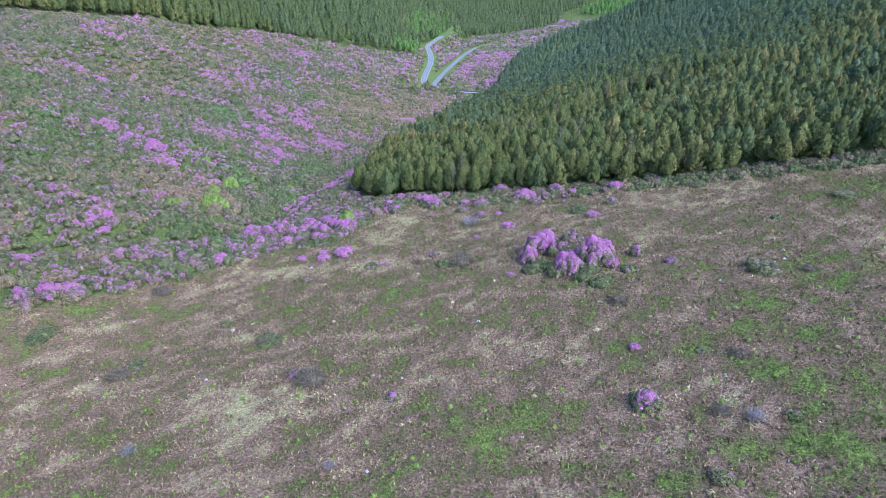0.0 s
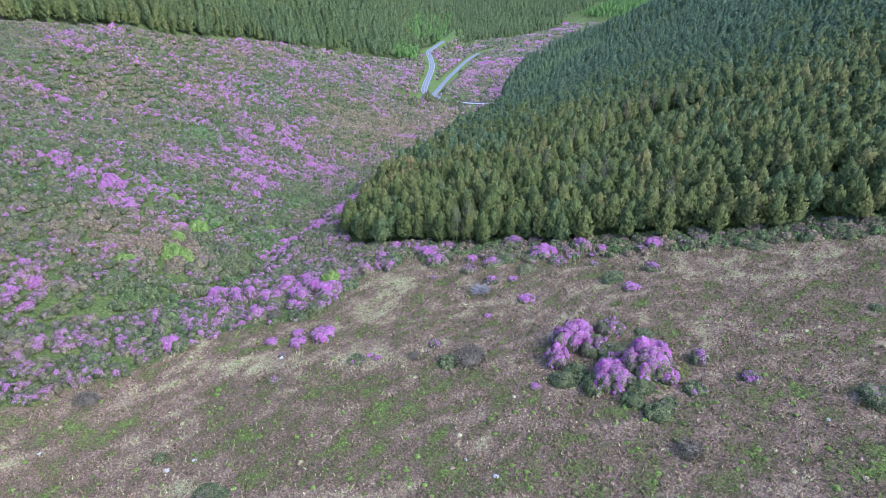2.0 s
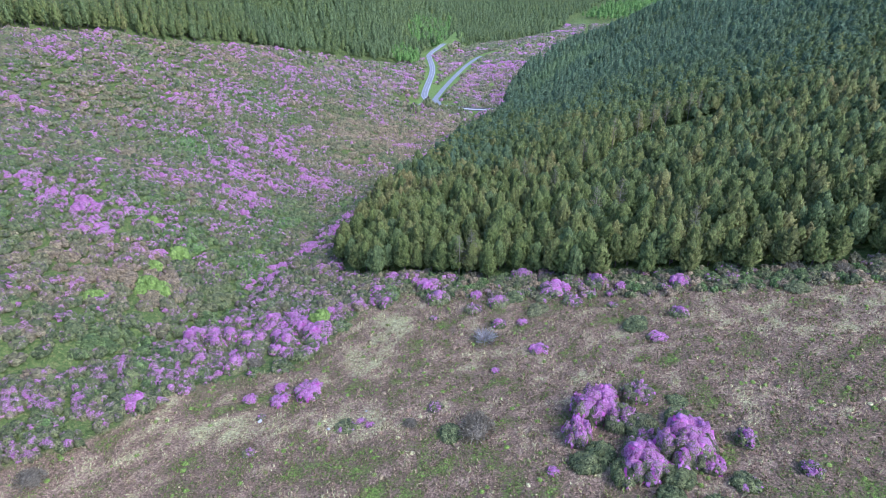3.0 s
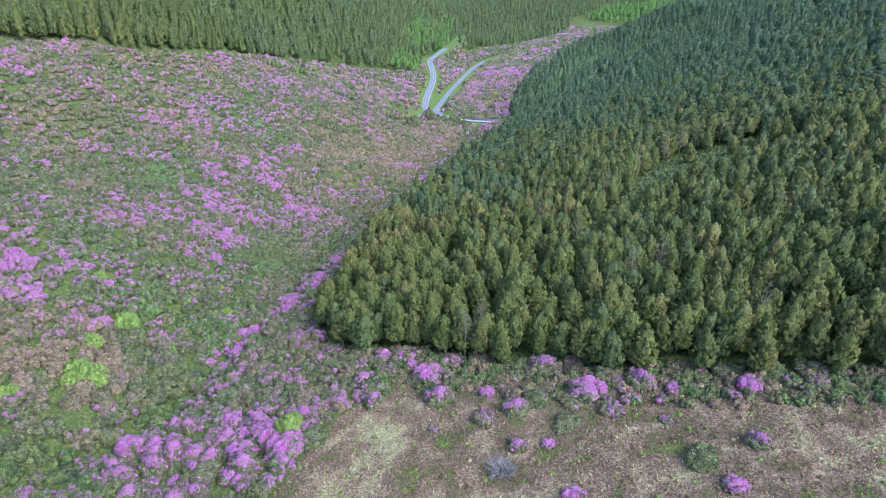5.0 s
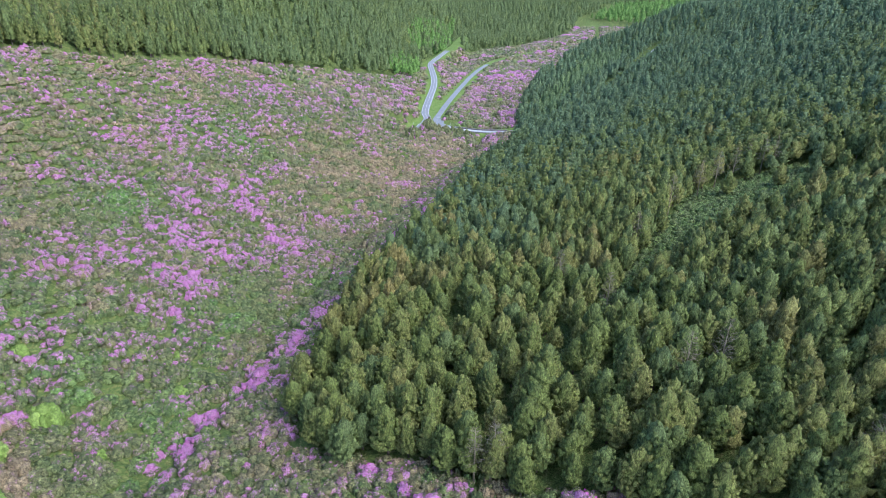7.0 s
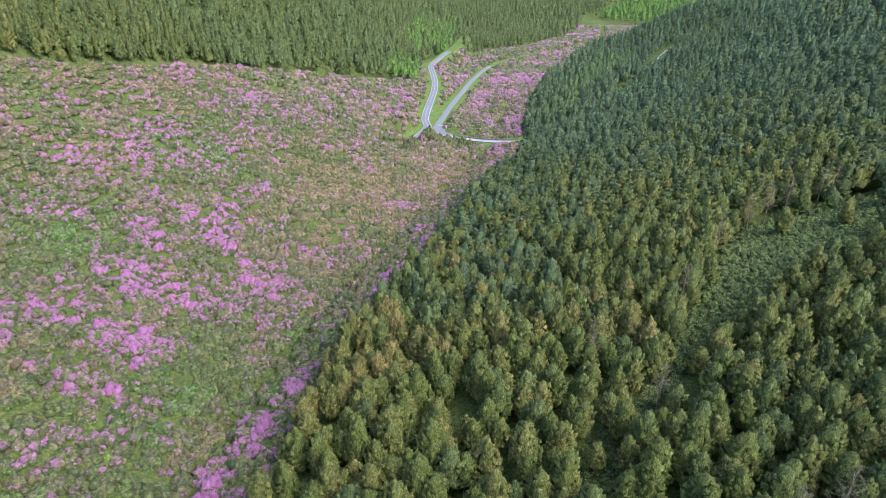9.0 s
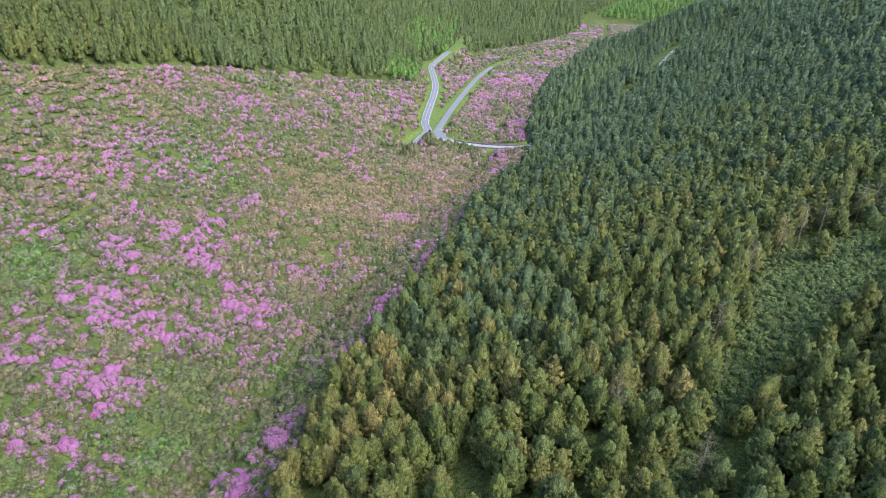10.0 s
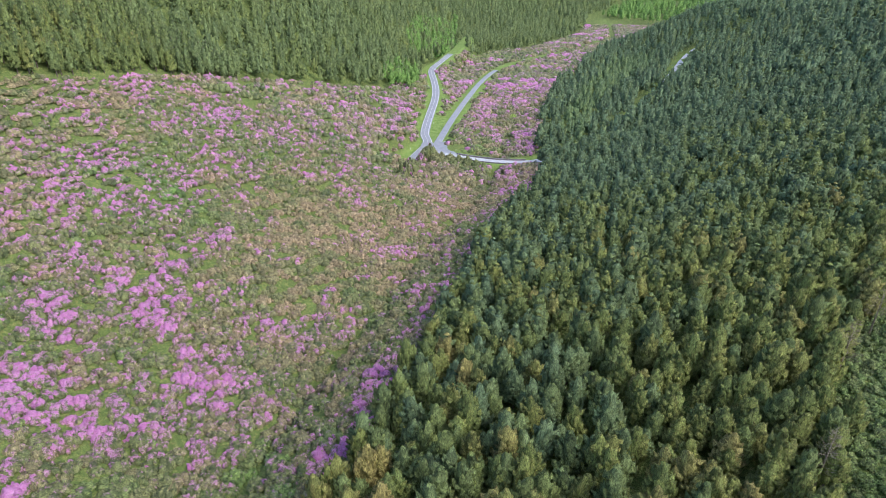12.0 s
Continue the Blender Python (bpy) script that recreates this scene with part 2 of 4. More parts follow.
def leafy(name, dark, light, dry, spread=0.5, rough=0.65, other=None, grit=0.75, stretch=1.0, flowers=False, clear=0.15):
    """Foliage: per-clump tone from dark to light; by their own tone some plants turn to the dry colour, or below nought to the other one."""
    m, tree, bsdf = shader(name, rough, 0.25)
    geo = tree.nodes.new("ShaderNodeNewGeometry")
    info = tree.nodes.new("ShaderNodeObjectInfo")
    fresh = ramp(tree, geo.outputs["Random Per Island"], [(0.0, dark), (1.0, light)])
    lot = math_node(tree, "ADD", attribute(tree, "tone"), math_node(tree, "MULTIPLY", info.outputs["Random"], 0.35))
    own = ramp(tree, lot, [(0.25, (0, 0, 0)), (0.25 + spread, (1, 1, 1))])
    tint = blend(tree, own, fresh, blend(tree, 1.0, dry, ramp(tree, geo.outputs["Random Per Island"], [(0.0, (0.72, 0.72, 0.72)), (1.0, (1.25, 1.25, 1.25))]), "MULTIPLY"))
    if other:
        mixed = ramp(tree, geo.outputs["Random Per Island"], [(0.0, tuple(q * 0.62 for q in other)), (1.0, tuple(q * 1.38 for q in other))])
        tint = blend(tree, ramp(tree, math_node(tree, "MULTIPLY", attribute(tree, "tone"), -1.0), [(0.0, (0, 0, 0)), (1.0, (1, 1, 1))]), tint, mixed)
    clump = ramp(tree, noise_node(tree, 1.6, 3, 0.6, stretch), [(0.32, (0.72, 0.72, 0.72)), (0.68, (1.28, 1.28, 1.28))])
    leaf = ramp(tree, noise_node(tree, 5.5, 3, 0.7, stretch), [(0.34, (1.05 - grit,) * 3), (0.66, (1.05 + grit,) * 3)])
    colour = blend(tree, 1.0, tint, blend(tree, 1.0, clump, leaf, "MULTIPLY"), "MULTIPLY")
    if flowers:
        colour = blossom_mask(tree, colour)
    tree.links.new(colour, bsdf.inputs["Base Color"])
    bumped(tree, bsdf, 4.0, 0.9, 0.4, stretch)
    # light that comes through the leaves
    glow, mix = tree.nodes.new("ShaderNodeBsdfTranslucent"), tree.nodes.new("ShaderNodeMixShader")
    tree.links.new(colour, glow.inputs["Color"])
    mix.inputs["Fac"].default_value = clear
    tree.links.new(bsdf.outputs["BSDF"], mix.inputs[1])
    tree.links.new(glow.outputs["BSDF"], mix.inputs[2])
    tree.links.new(mix.outputs["Shader"], tree.nodes["Material Output"].inputs["Surface"])
    return m


# bluish other colours of pine and spruce put distance haze into the needles
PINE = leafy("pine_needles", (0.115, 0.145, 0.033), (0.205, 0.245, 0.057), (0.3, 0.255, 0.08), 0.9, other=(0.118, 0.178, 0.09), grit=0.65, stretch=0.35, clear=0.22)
PALE_PINE = leafy("pale_spruce_needles", (0.11, 0.16, 0.055), (0.2, 0.27, 0.09), (0.2, 0.26, 0.09), 0.9, other=(0.11, 0.18, 0.1), grit=0.5, stretch=0.4)
LARCH = leafy("larch_needles", (0.11, 0.2, 0.035), (0.2, 0.33, 0.07), (0.19, 0.3, 0.065), other=(0.16, 0.28, 0.055), stretch=0.4)
RHODO = leafy("rhododendron_leaves", (0.098, 0.122, 0.045), (0.24, 0.262, 0.092), (0.33, 0.25, 0.135), 0.8, 0.5, other=(0.15, 0.265, 0.055), grit=1.0, flowers=True)
BRIGHT = leafy("bright_leaves", (0.2, 0.3, 0.05), (0.38, 0.5, 0.11), (0.3, 0.4, 0.09), grit=0.5)
BLEACHED = leafy("bleached_twigs", (0.36, 0.33, 0.3), (0.58, 0.54, 0.49), (0.5, 0.46, 0.41), grit=0.3)
DRYTWIG = leafy("bare_twigs", (0.2, 0.17, 0.105), (0.34, 0.29, 0.19), (0.3, 0.24, 0.16), grit=0.5)


def blossom_material(name):
    m, tree, bsdf = shader(name, 0.6, 0.2)
    geo = tree.nodes.new("ShaderNodeNewGeometry")
    col = ramp(tree, geo.outputs["Random Per Island"], [(0.0, (0.58, 0.1, 0.42)), (0.5, (0.78, 0.22, 0.6)), (1.0, (0.88, 0.44, 0.77))])
    petals = ramp(tree, noise_node(tree, 7.0, 3, 0.7), [(0.35, (0.74, 0.68, 0.72)), (0.65, (1.08, 1.08, 1.08))])
    tree.links.new(blend(tree, 1.0, col, petals, "MULTIPLY"), bsdf.inputs["Base Color"])
    bumped(tree, bsdf, 5.5, 1.0, 0.3)
    return m


BLOSSOM = blossom_material("rhododendron_blossom")


def bark_material():
    m, tree, bsdf = shader("pine_bark", 0.9, 0.2)
    tree.links.new(ramp(tree, noise_node(tree, 3.0), [(0.3, (0.09, 0.065, 0.05)), (0.7, (0.22, 0.17, 0.14))]), bsdf.inputs["Base Color"])
    bumped(tree, bsdf, 8.0, 0.6, 0.05)
    return m


BARK = bark_material()


def moor_colour(tree, loose):
    """Heather, dead bracken, pale grass and green bilberry by the moor's own tone, broken up by a looser one."""
    lot = math_node(tree, "ADD", attribute(tree, "tone"), loose)
    base = ramp(tree, lot, [(0.0, (0.22, 0.3, 0.06)), (0.17, (0.19, 0.2, 0.058)), (0.32, (0.205, 0.15, 0.083)), (0.5, (0.3, 0.197, 0.124)), (0.66, (0.42, 0.295, 0.18)), (0.82, (0.46, 0.41, 0.18)), (1.0, (0.56, 0.52, 0.25))])
    speckle = ramp(tree, noise_node(tree, 2.8, 5, 0.8), [(0.32, (0.32, 0.32, 0.32)), (0.68, (1.7, 1.7, 1.7))])
    fine = ramp(tree, noise_node(tree, 8.0, 3, 0.7), [(0.36, (0.55, 0.55, 0.55)), (0.64, (1.45, 1.45, 1.45))])
    return blend(tree, 1.0, base, blend(tree, 1.0, speckle, fine, "MULTIPLY"), "MULTIPLY")


def ground_material():
    m, tree, bsdf = shader("moorland_ground", 0.95, 0.1)
    loose = math_node(tree, "MULTIPLY", math_node(tree, "SUBTRACT", noise_node(tree, 2.2, 6, 0.8), 0.5), 1.8)
    col = moor_colour(tree, loose)
    under = ramp(tree, noise_node(tree, 1.2, 5, 0.7), [(0.36, (0.09, 0.13, 0.035)), (0.5, (0.15, 0.2, 0.05)), (0.64, (0.26, 0.26, 0.085))])
    leaf = ramp(tree, noise_node(tree, 6.0, 3, 0.7), [(0.36, (0.3, 0.3, 0.3)), (0.64, (1.6, 1.6, 1.6))])
    under = blend(tree, 1.0, under, leaf, "MULTIPLY")
    grass = ramp(tree, noise_node(tree, 0.35, 5), [(0.3, (0.13, 0.21, 0.04)), (0.7, (0.26, 0.34, 0.09))])
    col = blend(tree, attribute(tree, "under"), col, under)
    col = blend(tree, attribute(tree, "verge"), col, grass)
    tree.links.new(col, bsdf.inputs["Base Color"])
    bumped(tree, bsdf, 3.0, 0.9, 0.3)
    return m


GROUND = ground_material()


def tuft_material():
    m, tree, bsdf = shader("heather_and_grass", 0.9, 0.1)
    geo = tree.nodes.new("ShaderNodeNewGeometry")
    own = math_node(tree, "MULTIPLY", math_node(tree, "SUBTRACT", geo.outputs["Random Per Island"], 0.5), 0.85)
    tree.links.new(moor_colour(tree, own), bsdf.inputs["Base Color"])
    return m


TUFT = tuft_material()


def road_material(name, low, high):
    m, tree, bsdf = shader(name, 0.85, 0.3)
    worn = ramp(tree, noise_node(tree, 0.4, 5), [(0.3, low), (0.7, high)])
    fine = ramp(tree, noise_node(tree, 6.0, 3), [(0.3, (0.85, 0.85, 0.85)), (0.7, (1.1, 1.1, 1.1))])
    tree.links.new(blend(tree, 1.0, worn, fine, "MULTIPLY"), bsdf.inputs["Base Color"])
    bumped(tree, bsdf, 20.0, 0.3, 0.02)
    return m


ASPHALT = road_material("worn_asphalt", (0.26, 0.265, 0.27), (0.36, 0.365, 0.37))
DECK = road_material("pale_bridge_surface", (0.42, 0.42, 0.41), (0.58, 0.58, 0.57))
PAINT = road_material("road_paint", (0.65, 0.65, 0.62), (0.8, 0.8, 0.78))
STONE = road_material("grey_stone", (0.17, 0.15, 0.14), (0.33, 0.3, 0.28))
PALE = road_material("pale_stone", (0.5, 0.47, 0.4), (0.75, 0.72, 0.65))

# ---- mesh tools ----


def mesh_from(name, v, t, mats, index=None, tone=None, smooth=False):
    """A mesh from arrays of places and triangles."""
    me = bpy.data.meshes.new(name)
    v, t = np.asarray(v, np.float32), np.asarray(t, np.int32)
    me.vertices.add(len(v))
    me.vertices.foreach_set("co", v.ravel())
    me.loops.add(t.size)
    me.loops.foreach_set("vertex_index", t.ravel())
    me.polygons.add(len(t))
    me.polygons.foreach_set("loop_start", np.arange(0, t.size, 3, dtype=np.int32))
    me.polygons.foreach_set("loop_total", np.full(len(t), 3, np.int32))
    for m in mats:
        me.materials.append(m)
    if index is not None:
        me.polygons.foreach_set("material_index", np.asarray(index, np.int32))
    if tone is not None:
        a = me.attributes.new("tone", "FLOAT", "POINT")
        a.data.foreach_set("value", np.asarray(tone, np.float32))
    me.polygons.foreach_set("use_smooth", np.full(len(t), smooth))
    me.update(calc_edges=True)
    return me


class Pile:
    """Gathers pieces of mesh: places, triangles, material numbers, tones, share of blossom, shading directions."""

    def __init__(self):
        self.v, self.t, self.m, self.tone, self.face, self.bloom, self.n = [], [], [], [], [], [], 0

    def add(self, v, t, m, tone=0.0, face=None, bloom=0.0):
        self.face.append(np.zeros((len(v), 3)) if face is None else face)
        self.v.append(v), self.t.append(t + self.n), self.m.append(np.full(len(t), m) if np.isscalar(m) else m)
        self.tone.append(np.full(len(v), tone) if np.isscalar(tone) else tone)
        self.bloom.append(np.full(len(v), bloom) if np.isscalar(bloom) else bloom)
        self.n += len(v)

    def done(self):
        return np.concatenate(self.v), np.concatenate(self.t), np.concatenate(self.m), np.concatenate(self.tone)

    def mesh(self, name, mats, smooth=True):
        v, t, m, tone = self.done()
        me = mesh_from(name, v, t, mats, m, tone, smooth)
        a = me.attributes.new("bloom", "FLOAT", "POINT")
        a.data.foreach_set("value", np.concatenate(self.bloom).astype(np.float32))
        face = np.concatenate(self.face).astype(np.float32)
        if face.any():
            me.normals_split_custom_set_from_vertices(face)
        return me


def unit(a):
    return a / np.maximum(np.linalg.norm(a, axis=-1, keepdims=True), 1e-9)


def sprays(c, d, length, width, g, face=None):
    """A kite-shaped leaf or spray at each place c, along d, turned towards face where that is given."""
    n = len(c)
    s = unit(np.cross(d, g.normal(size=(n, 3)) if face is None else face + 0.3 * g.normal(size=(n, 3))))
    length, width = np.broadcast_to(length, n)[:, None], np.broadcast_to(width, n)[:, None]
    v = np.stack([c - d * length * 0.45, c + s * width * 0.5, c + d * length * 0.55, c - s * width * 0.5], 1).reshape(-1, 3)
    k = np.arange(n)[:, None] * 4
    t = np.concatenate([k + (0, 1, 2), k + (0, 2, 3)])
    return v, t


def tapered(z, r, sides, wob, g):
    """A tube of rings at the heights z with radii r, closed above."""
    a = np.arange(sides) / sides * 2 * np.pi
    rings = [np.stack([rr * np.cos(a) * (1 + wob * g.normal(size=sides)), rr * np.sin(a) * (1 + wob * g.normal(size=sides)), np.full(sides, zz)], 1) for zz, rr in zip(z, r)]
    v, t = np.concatenate(rings), []
    for i in range(len(z) - 1):
        for j in range(sides):
            p, q = i * sides + j, i * sides + (j + 1) % sides
            t += [(p, q, q + sides), (p, q + sides, p + sides)]
    top = (len(z) - 1) * sides
    t += [(top, top + j, top + j + 1) for j in range(1, sides - 1)]
    return v, np.array(t)


def brushes(c, d, length, radius, out, g, sides=5):
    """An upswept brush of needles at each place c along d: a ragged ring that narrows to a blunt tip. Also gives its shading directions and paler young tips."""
    n = len(c)
    s = unit(np.cross(d, g.normal(size=(n, 3))))
    w = np.cross(d, s)
    length, radius = np.broadcast_to(length, n)[:, None], np.broadcast_to(radius, n)[:, None]
    rows, turned = [], []
    for a in np.arange(sides) / sides * 2 * np.pi:
        side = s * np.cos(a) + w * np.sin(a)
        rows.append(c + side * radius * (0.65 + 0.7 * g.random((n, 1))) + d * length * (0.3 * g.random((n, 1)) - 0.15))
        turned.append(unit(0.8 * side + 0.7 * out + (0, 0, 0.25)))
    rows.append(c + d * length)
    turned.append(unit(0.5 * d + 0.6 * out + (0, 0, 0.4)))
    v, f = np.stack(rows, 1).reshape(-1, 3), np.stack(turned, 1).reshape(-1, 3)
    k = np.arange(n)[:, None] * (sides + 1)
    t = np.concatenate([k + (i, (i + 1) % sides, sides) for i in range(sides)])
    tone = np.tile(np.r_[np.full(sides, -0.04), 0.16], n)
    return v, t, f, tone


def conifer(g, count, tall=12.5, wide=2.8, bare=0.22, size=1.0, sides=7, trunk_sides=6, brush=5, fill=0.78, blunt=0.62):
    """Trunk and crown of one conifer: a tapered trunk and whorls of boughs that end in upswept brushes of needles."""
    trunk, crown = Pile(), Pile()
    lean = g.normal(size=2) * 0.4

    def bent(v):
        v[:, :2] += lean * (np.clip(v[:, 2:], 0, None) / tall) ** 2
        return v

    def reach(h):
        return wide * np.clip(1.0 - h, 0.0, 1) ** blunt * np.clip((h - bare * 0.5) / (0.42 - bare * 0.5), 0.3, 1) ** 0.6

    if trunk_sides:
        v, t = tapered([-0.8, 1.0, tall * 0.5, tall * 0.93], [0.26, 0.18, 0.12, 0.03], trunk_sides, 0.06, g)
        trunk.add(bent(v), t, 0)
    z = np.array([bare, 0.4, 0.62, 0.8, 0.92] if sides > 5 else [bare, 0.5, 0.82])
    v, t = tapered(z * tall, reach(z) * fill, sides, 0.2, g)
    crown.add(bent(v), t, 0, face=unit(v * (1 / wide, 1 / wide, 0) + (0, 0, 0.3)), tone=-0.06)
    # boughs gather in uneven lobes round the trunk
    h = bare + (0.985 - bare) * (1 - np.sqrt(1 - (np.arange(count) + g.random(count)) / (count + 1) * 0.985))
    a = np.arange(count) * 2.399 + g.normal(size=count) * 0.4
    lobe = 1 + 0.17 * np.sin(2 * a + 7 * h + g.random() * 6) + 0.12 * np.sin(3 * a - 16 * h + g.random() * 6)
    r = reach(h) * lobe * (0.8 + 0.22 * g.random(count))
    c = np.stack([r * np.cos(a), r * np.sin(a), h * tall - 0.25 * size], 1)
    out = np.stack([np.cos(a), np.sin(a), 0.3 + 0.6 * h], 1)
    d = unit(np.stack([np.cos(a), np.sin(a), 0 * a], 1) * (0.85 - 0.6 * h)[:, None] + np.array([0, 0, 0.85]) + 0.22 * g.normal(size=(count, 3)))
    length = size * (0.75 + 0.6 * g.random(count)) * (1.15 - 0.35 * h)
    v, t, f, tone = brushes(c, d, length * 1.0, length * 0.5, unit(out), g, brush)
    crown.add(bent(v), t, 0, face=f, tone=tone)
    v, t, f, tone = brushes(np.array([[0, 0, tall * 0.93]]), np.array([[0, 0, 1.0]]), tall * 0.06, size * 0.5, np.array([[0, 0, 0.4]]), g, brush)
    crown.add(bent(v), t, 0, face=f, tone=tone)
    return trunk, crown


def dome(g, r, tall, sides=6, light=False):
    """A lumpy dome with its foot a little below the ground."""
    a = (np.arange(sides) + g.random()) / sides * 2 * np.pi
    rings = []
    profile = ((1.0, 0.05), (0.7, 0.74)) if light else ((1.0, -0.3), (0.97, 0.42), (0.62, 0.84))
    for q, z in profile:
        w = r * q * (1 + 0.12 * g.normal(size=sides))
        rings.append(np.stack([w * np.cos(a + q), w * np.sin(a + q), tall * z * (1 + 0.08 * g.normal(size=sides))], 1))
    v = np.concatenate(rings + [[(0, 0, tall)]])
    t = []
    n = len(profile) - 1
    for i in range(n):
        for j in range(sides):
            p, q = i * sides + j, i * sides + (j + 1) % sides
            t += [(p, q, q + sides), (p, q + sides, p + sides)]
    t += [(n * sides + j, n * sides + (j + 1) % sides, (n + 1) * sides) for j in range(sides)]
    return v, np.array(t)


def shrub(g, wide, tall, leaves, flowers, rich=0.0, leaf=0.42, lobes=7, flower=0.3, sides=6, light=False):
    """Foliage pile and blossom pile of a many-lobed dome-shaped bush; rich is the share of it that flowers."""
    green, bloom = Pile(), Pile()
    a = np.arange(lobes) * 2.399 + g.random() * 6
    rad = wide * 0.5 * np.where(np.arange(lobes) == 0, 0.0, 0.35 + 0.45 * np.sqrt(g.random(lobes)))
    lr = wide * (0.15 + 0.1 * g.random(lobes))
    lr[0] = wide * 0.3
    lh = tall * (1 - 0.6 * (rad / (wide * 0.5)) ** 2) * (0.8 + 0.35 * g.random(lobes))
    mid = np.stack([rad * np.cos(a), rad * np.sin(a)], 1)
    love = np.clip(rich + 0.14 * g.normal(size=lobes) * (rich > 0), 0, 1)
    for (x, y), r, hh, q in zip(mid, lr, lh, love):
        v, t = dome(g, r, hh, sides, light)
        green.add(v + (x, y, 0), t, 0, bloom=q * np.clip(0.35 + 0.8 * v[:, 2] / tall, 0, 1), face=unit(v * (1 / r ** 2, 1 / r ** 2, 0.9 / hh ** 2) + (0, 0, 0.15)))
    n = leaves + flowers
    k = g.choice(lobes, n, p=lr ** 2 / (lr ** 2).sum())
    if flowers:
        share = lr ** 2 * (0.04 + love) ** 2
        k[leaves:] = g.choice(lobes, flowers, p=share / share.sum())
    az, el = g.random(n) * 2 * np.pi, np.arcsin(0.05 + 0.95 * g.random(n))
    out = np.stack([np.cos(az) * np.cos(el), np.sin(az) * np.cos(el), np.sin(el)], 1)
    lump = 0.9 + 0.12 * g.random(n)
    c = np.stack([mid[k, 0] + out[:, 0] * lr[k] * lump, mid[k, 1] + out[:, 1] * lr[k] * lump, np.maximum(out[:, 2] * lh[k] * lump, 0.1)], 1)
    if leaves:
        o, q = out[:leaves], love[k[:leaves]]
        v, t, f, _ = brushes(c[:leaves], unit(o + (0, 0, 0.5) + 0.3 * g.normal(size=(leaves, 3))), leaf * (0.5 + 0.5 * g.random(leaves)), leaf * (0.6 + 0.4 * g.random(leaves)), o, g, 4)
        green.add(v, t, 0, face=f, bloom=np.repeat(q * np.clip(0.35 + 0.8 * c[:leaves, 2] / tall, 0, 1), 5))
    if flowers:
        o = out[leaves:]
        v, t, f, _ = brushes(c[leaves:], unit(o + (0, 0, 0.4)), flower * (0.5 + 0.4 * g.random(flowers)), flower * (0.6 + 0.4 * g.random(flowers)), o, g, 4)
        bloom.add(v, t, 0, face=f)
    return green, bloom


def scatter(pile, protos, x, y, z, size, pick, tone, g):
    """Adds a turned and scaled copy of the picked prototype at every place."""
    for k, (v, t, m, f, own, bloom) in enumerate(protos):
        s = np.where(pick == k)[0]
        if not len(s):
            continue
        a = g.random(len(s)) * 2 * np.pi
        ca, sa, grow = np.cos(a)[:, None], np.sin(a)[:, None], size[s][:, None]
        tall = grow * (0.85 + 0.3 * g.random(len(s)))[:, None]
        w = np.stack([(v[:, 0] * ca - v[:, 1] * sa) * grow + x[s][:, None], (v[:, 0] * sa + v[:, 1] * ca) * grow + y[s][:, None], v[:, 2] * tall + z[s][:, None]], -1)
        turned = np.stack([f[:, 0] * ca - f[:, 1] * sa, f[:, 0] * sa + f[:, 1] * ca, f[:, 2] + 0 * ca], -1).reshape(-1, 3)
        tri = t[None] + (np.arange(len(s)) * len(v))[:, None, None]
        pile.add(w.reshape(-1, 3), tri.reshape(-1, 3), np.tile(m, len(s)), np.repeat(tone[s], len(v)) + np.tile(own, len(s)), turned, np.tile(bloom, len(s)))


def joined(*piles):
    """One prototype from piles; pile k takes material k."""
    v, t, m, f, own, bloom, n = [], [], [], [], [], [], 0
    for k, p in enumerate(piles):
        if p.n:
            a, b, _, c = p.done()
            v.append(a), t.append(b + n), m.append(np.full(len(b), k)), f.append(np.concatenate(p.face)), own.append(c), bloom.append(np.concatenate(p.bloom))
            n += len(a)
    return tuple(np.concatenate(q) for q in (v, t, m, f, own, bloom))


def in_one(proto, k):
    """The prototype with all of it in material k."""
    return proto[:2] + (np.full(len(proto[1]), k),) + proto[3:]


def spread(poly, gap, g, jitter=0.36):
    """Jittered places inside a polygon, about gap metres apart."""
    p = np.array(poly)
    lo, hi = p.min(0), p.max(0)
    gx, gy = np.meshgrid(np.arange(lo[0], hi[0], gap), np.arange(lo[1], hi[1], gap))
    x, y = gx.ravel() + g.uniform(-jitter, jitter, gx.size) * gap, gy.ravel() + g.uniform(-jitter, jitter, gx.size) * gap
    x = x + gap * 0.5 * (np.round(gy.ravel() / gap) % 2)
    keep = inside(poly, x, y)
    return x[keep], y[keep]


def part(name, me, parent):
    ob = new(name, me)
    ob.parent = parent
    return ob


# ---- ground ----


def graded(lo, hi, near_lo, near_hi, gap):
    mid = np.arange(near_lo, near_hi + gap, gap)
    up = near_hi + gap * (1.12 ** np.arange(1, 70)).cumsum()
    down = near_lo - gap * (1.12 ** np.arange(1, 70)).cumsum()
    return np.concatenate([[lo], down[down > lo][::-1], mid, up[up < hi], [hi]])


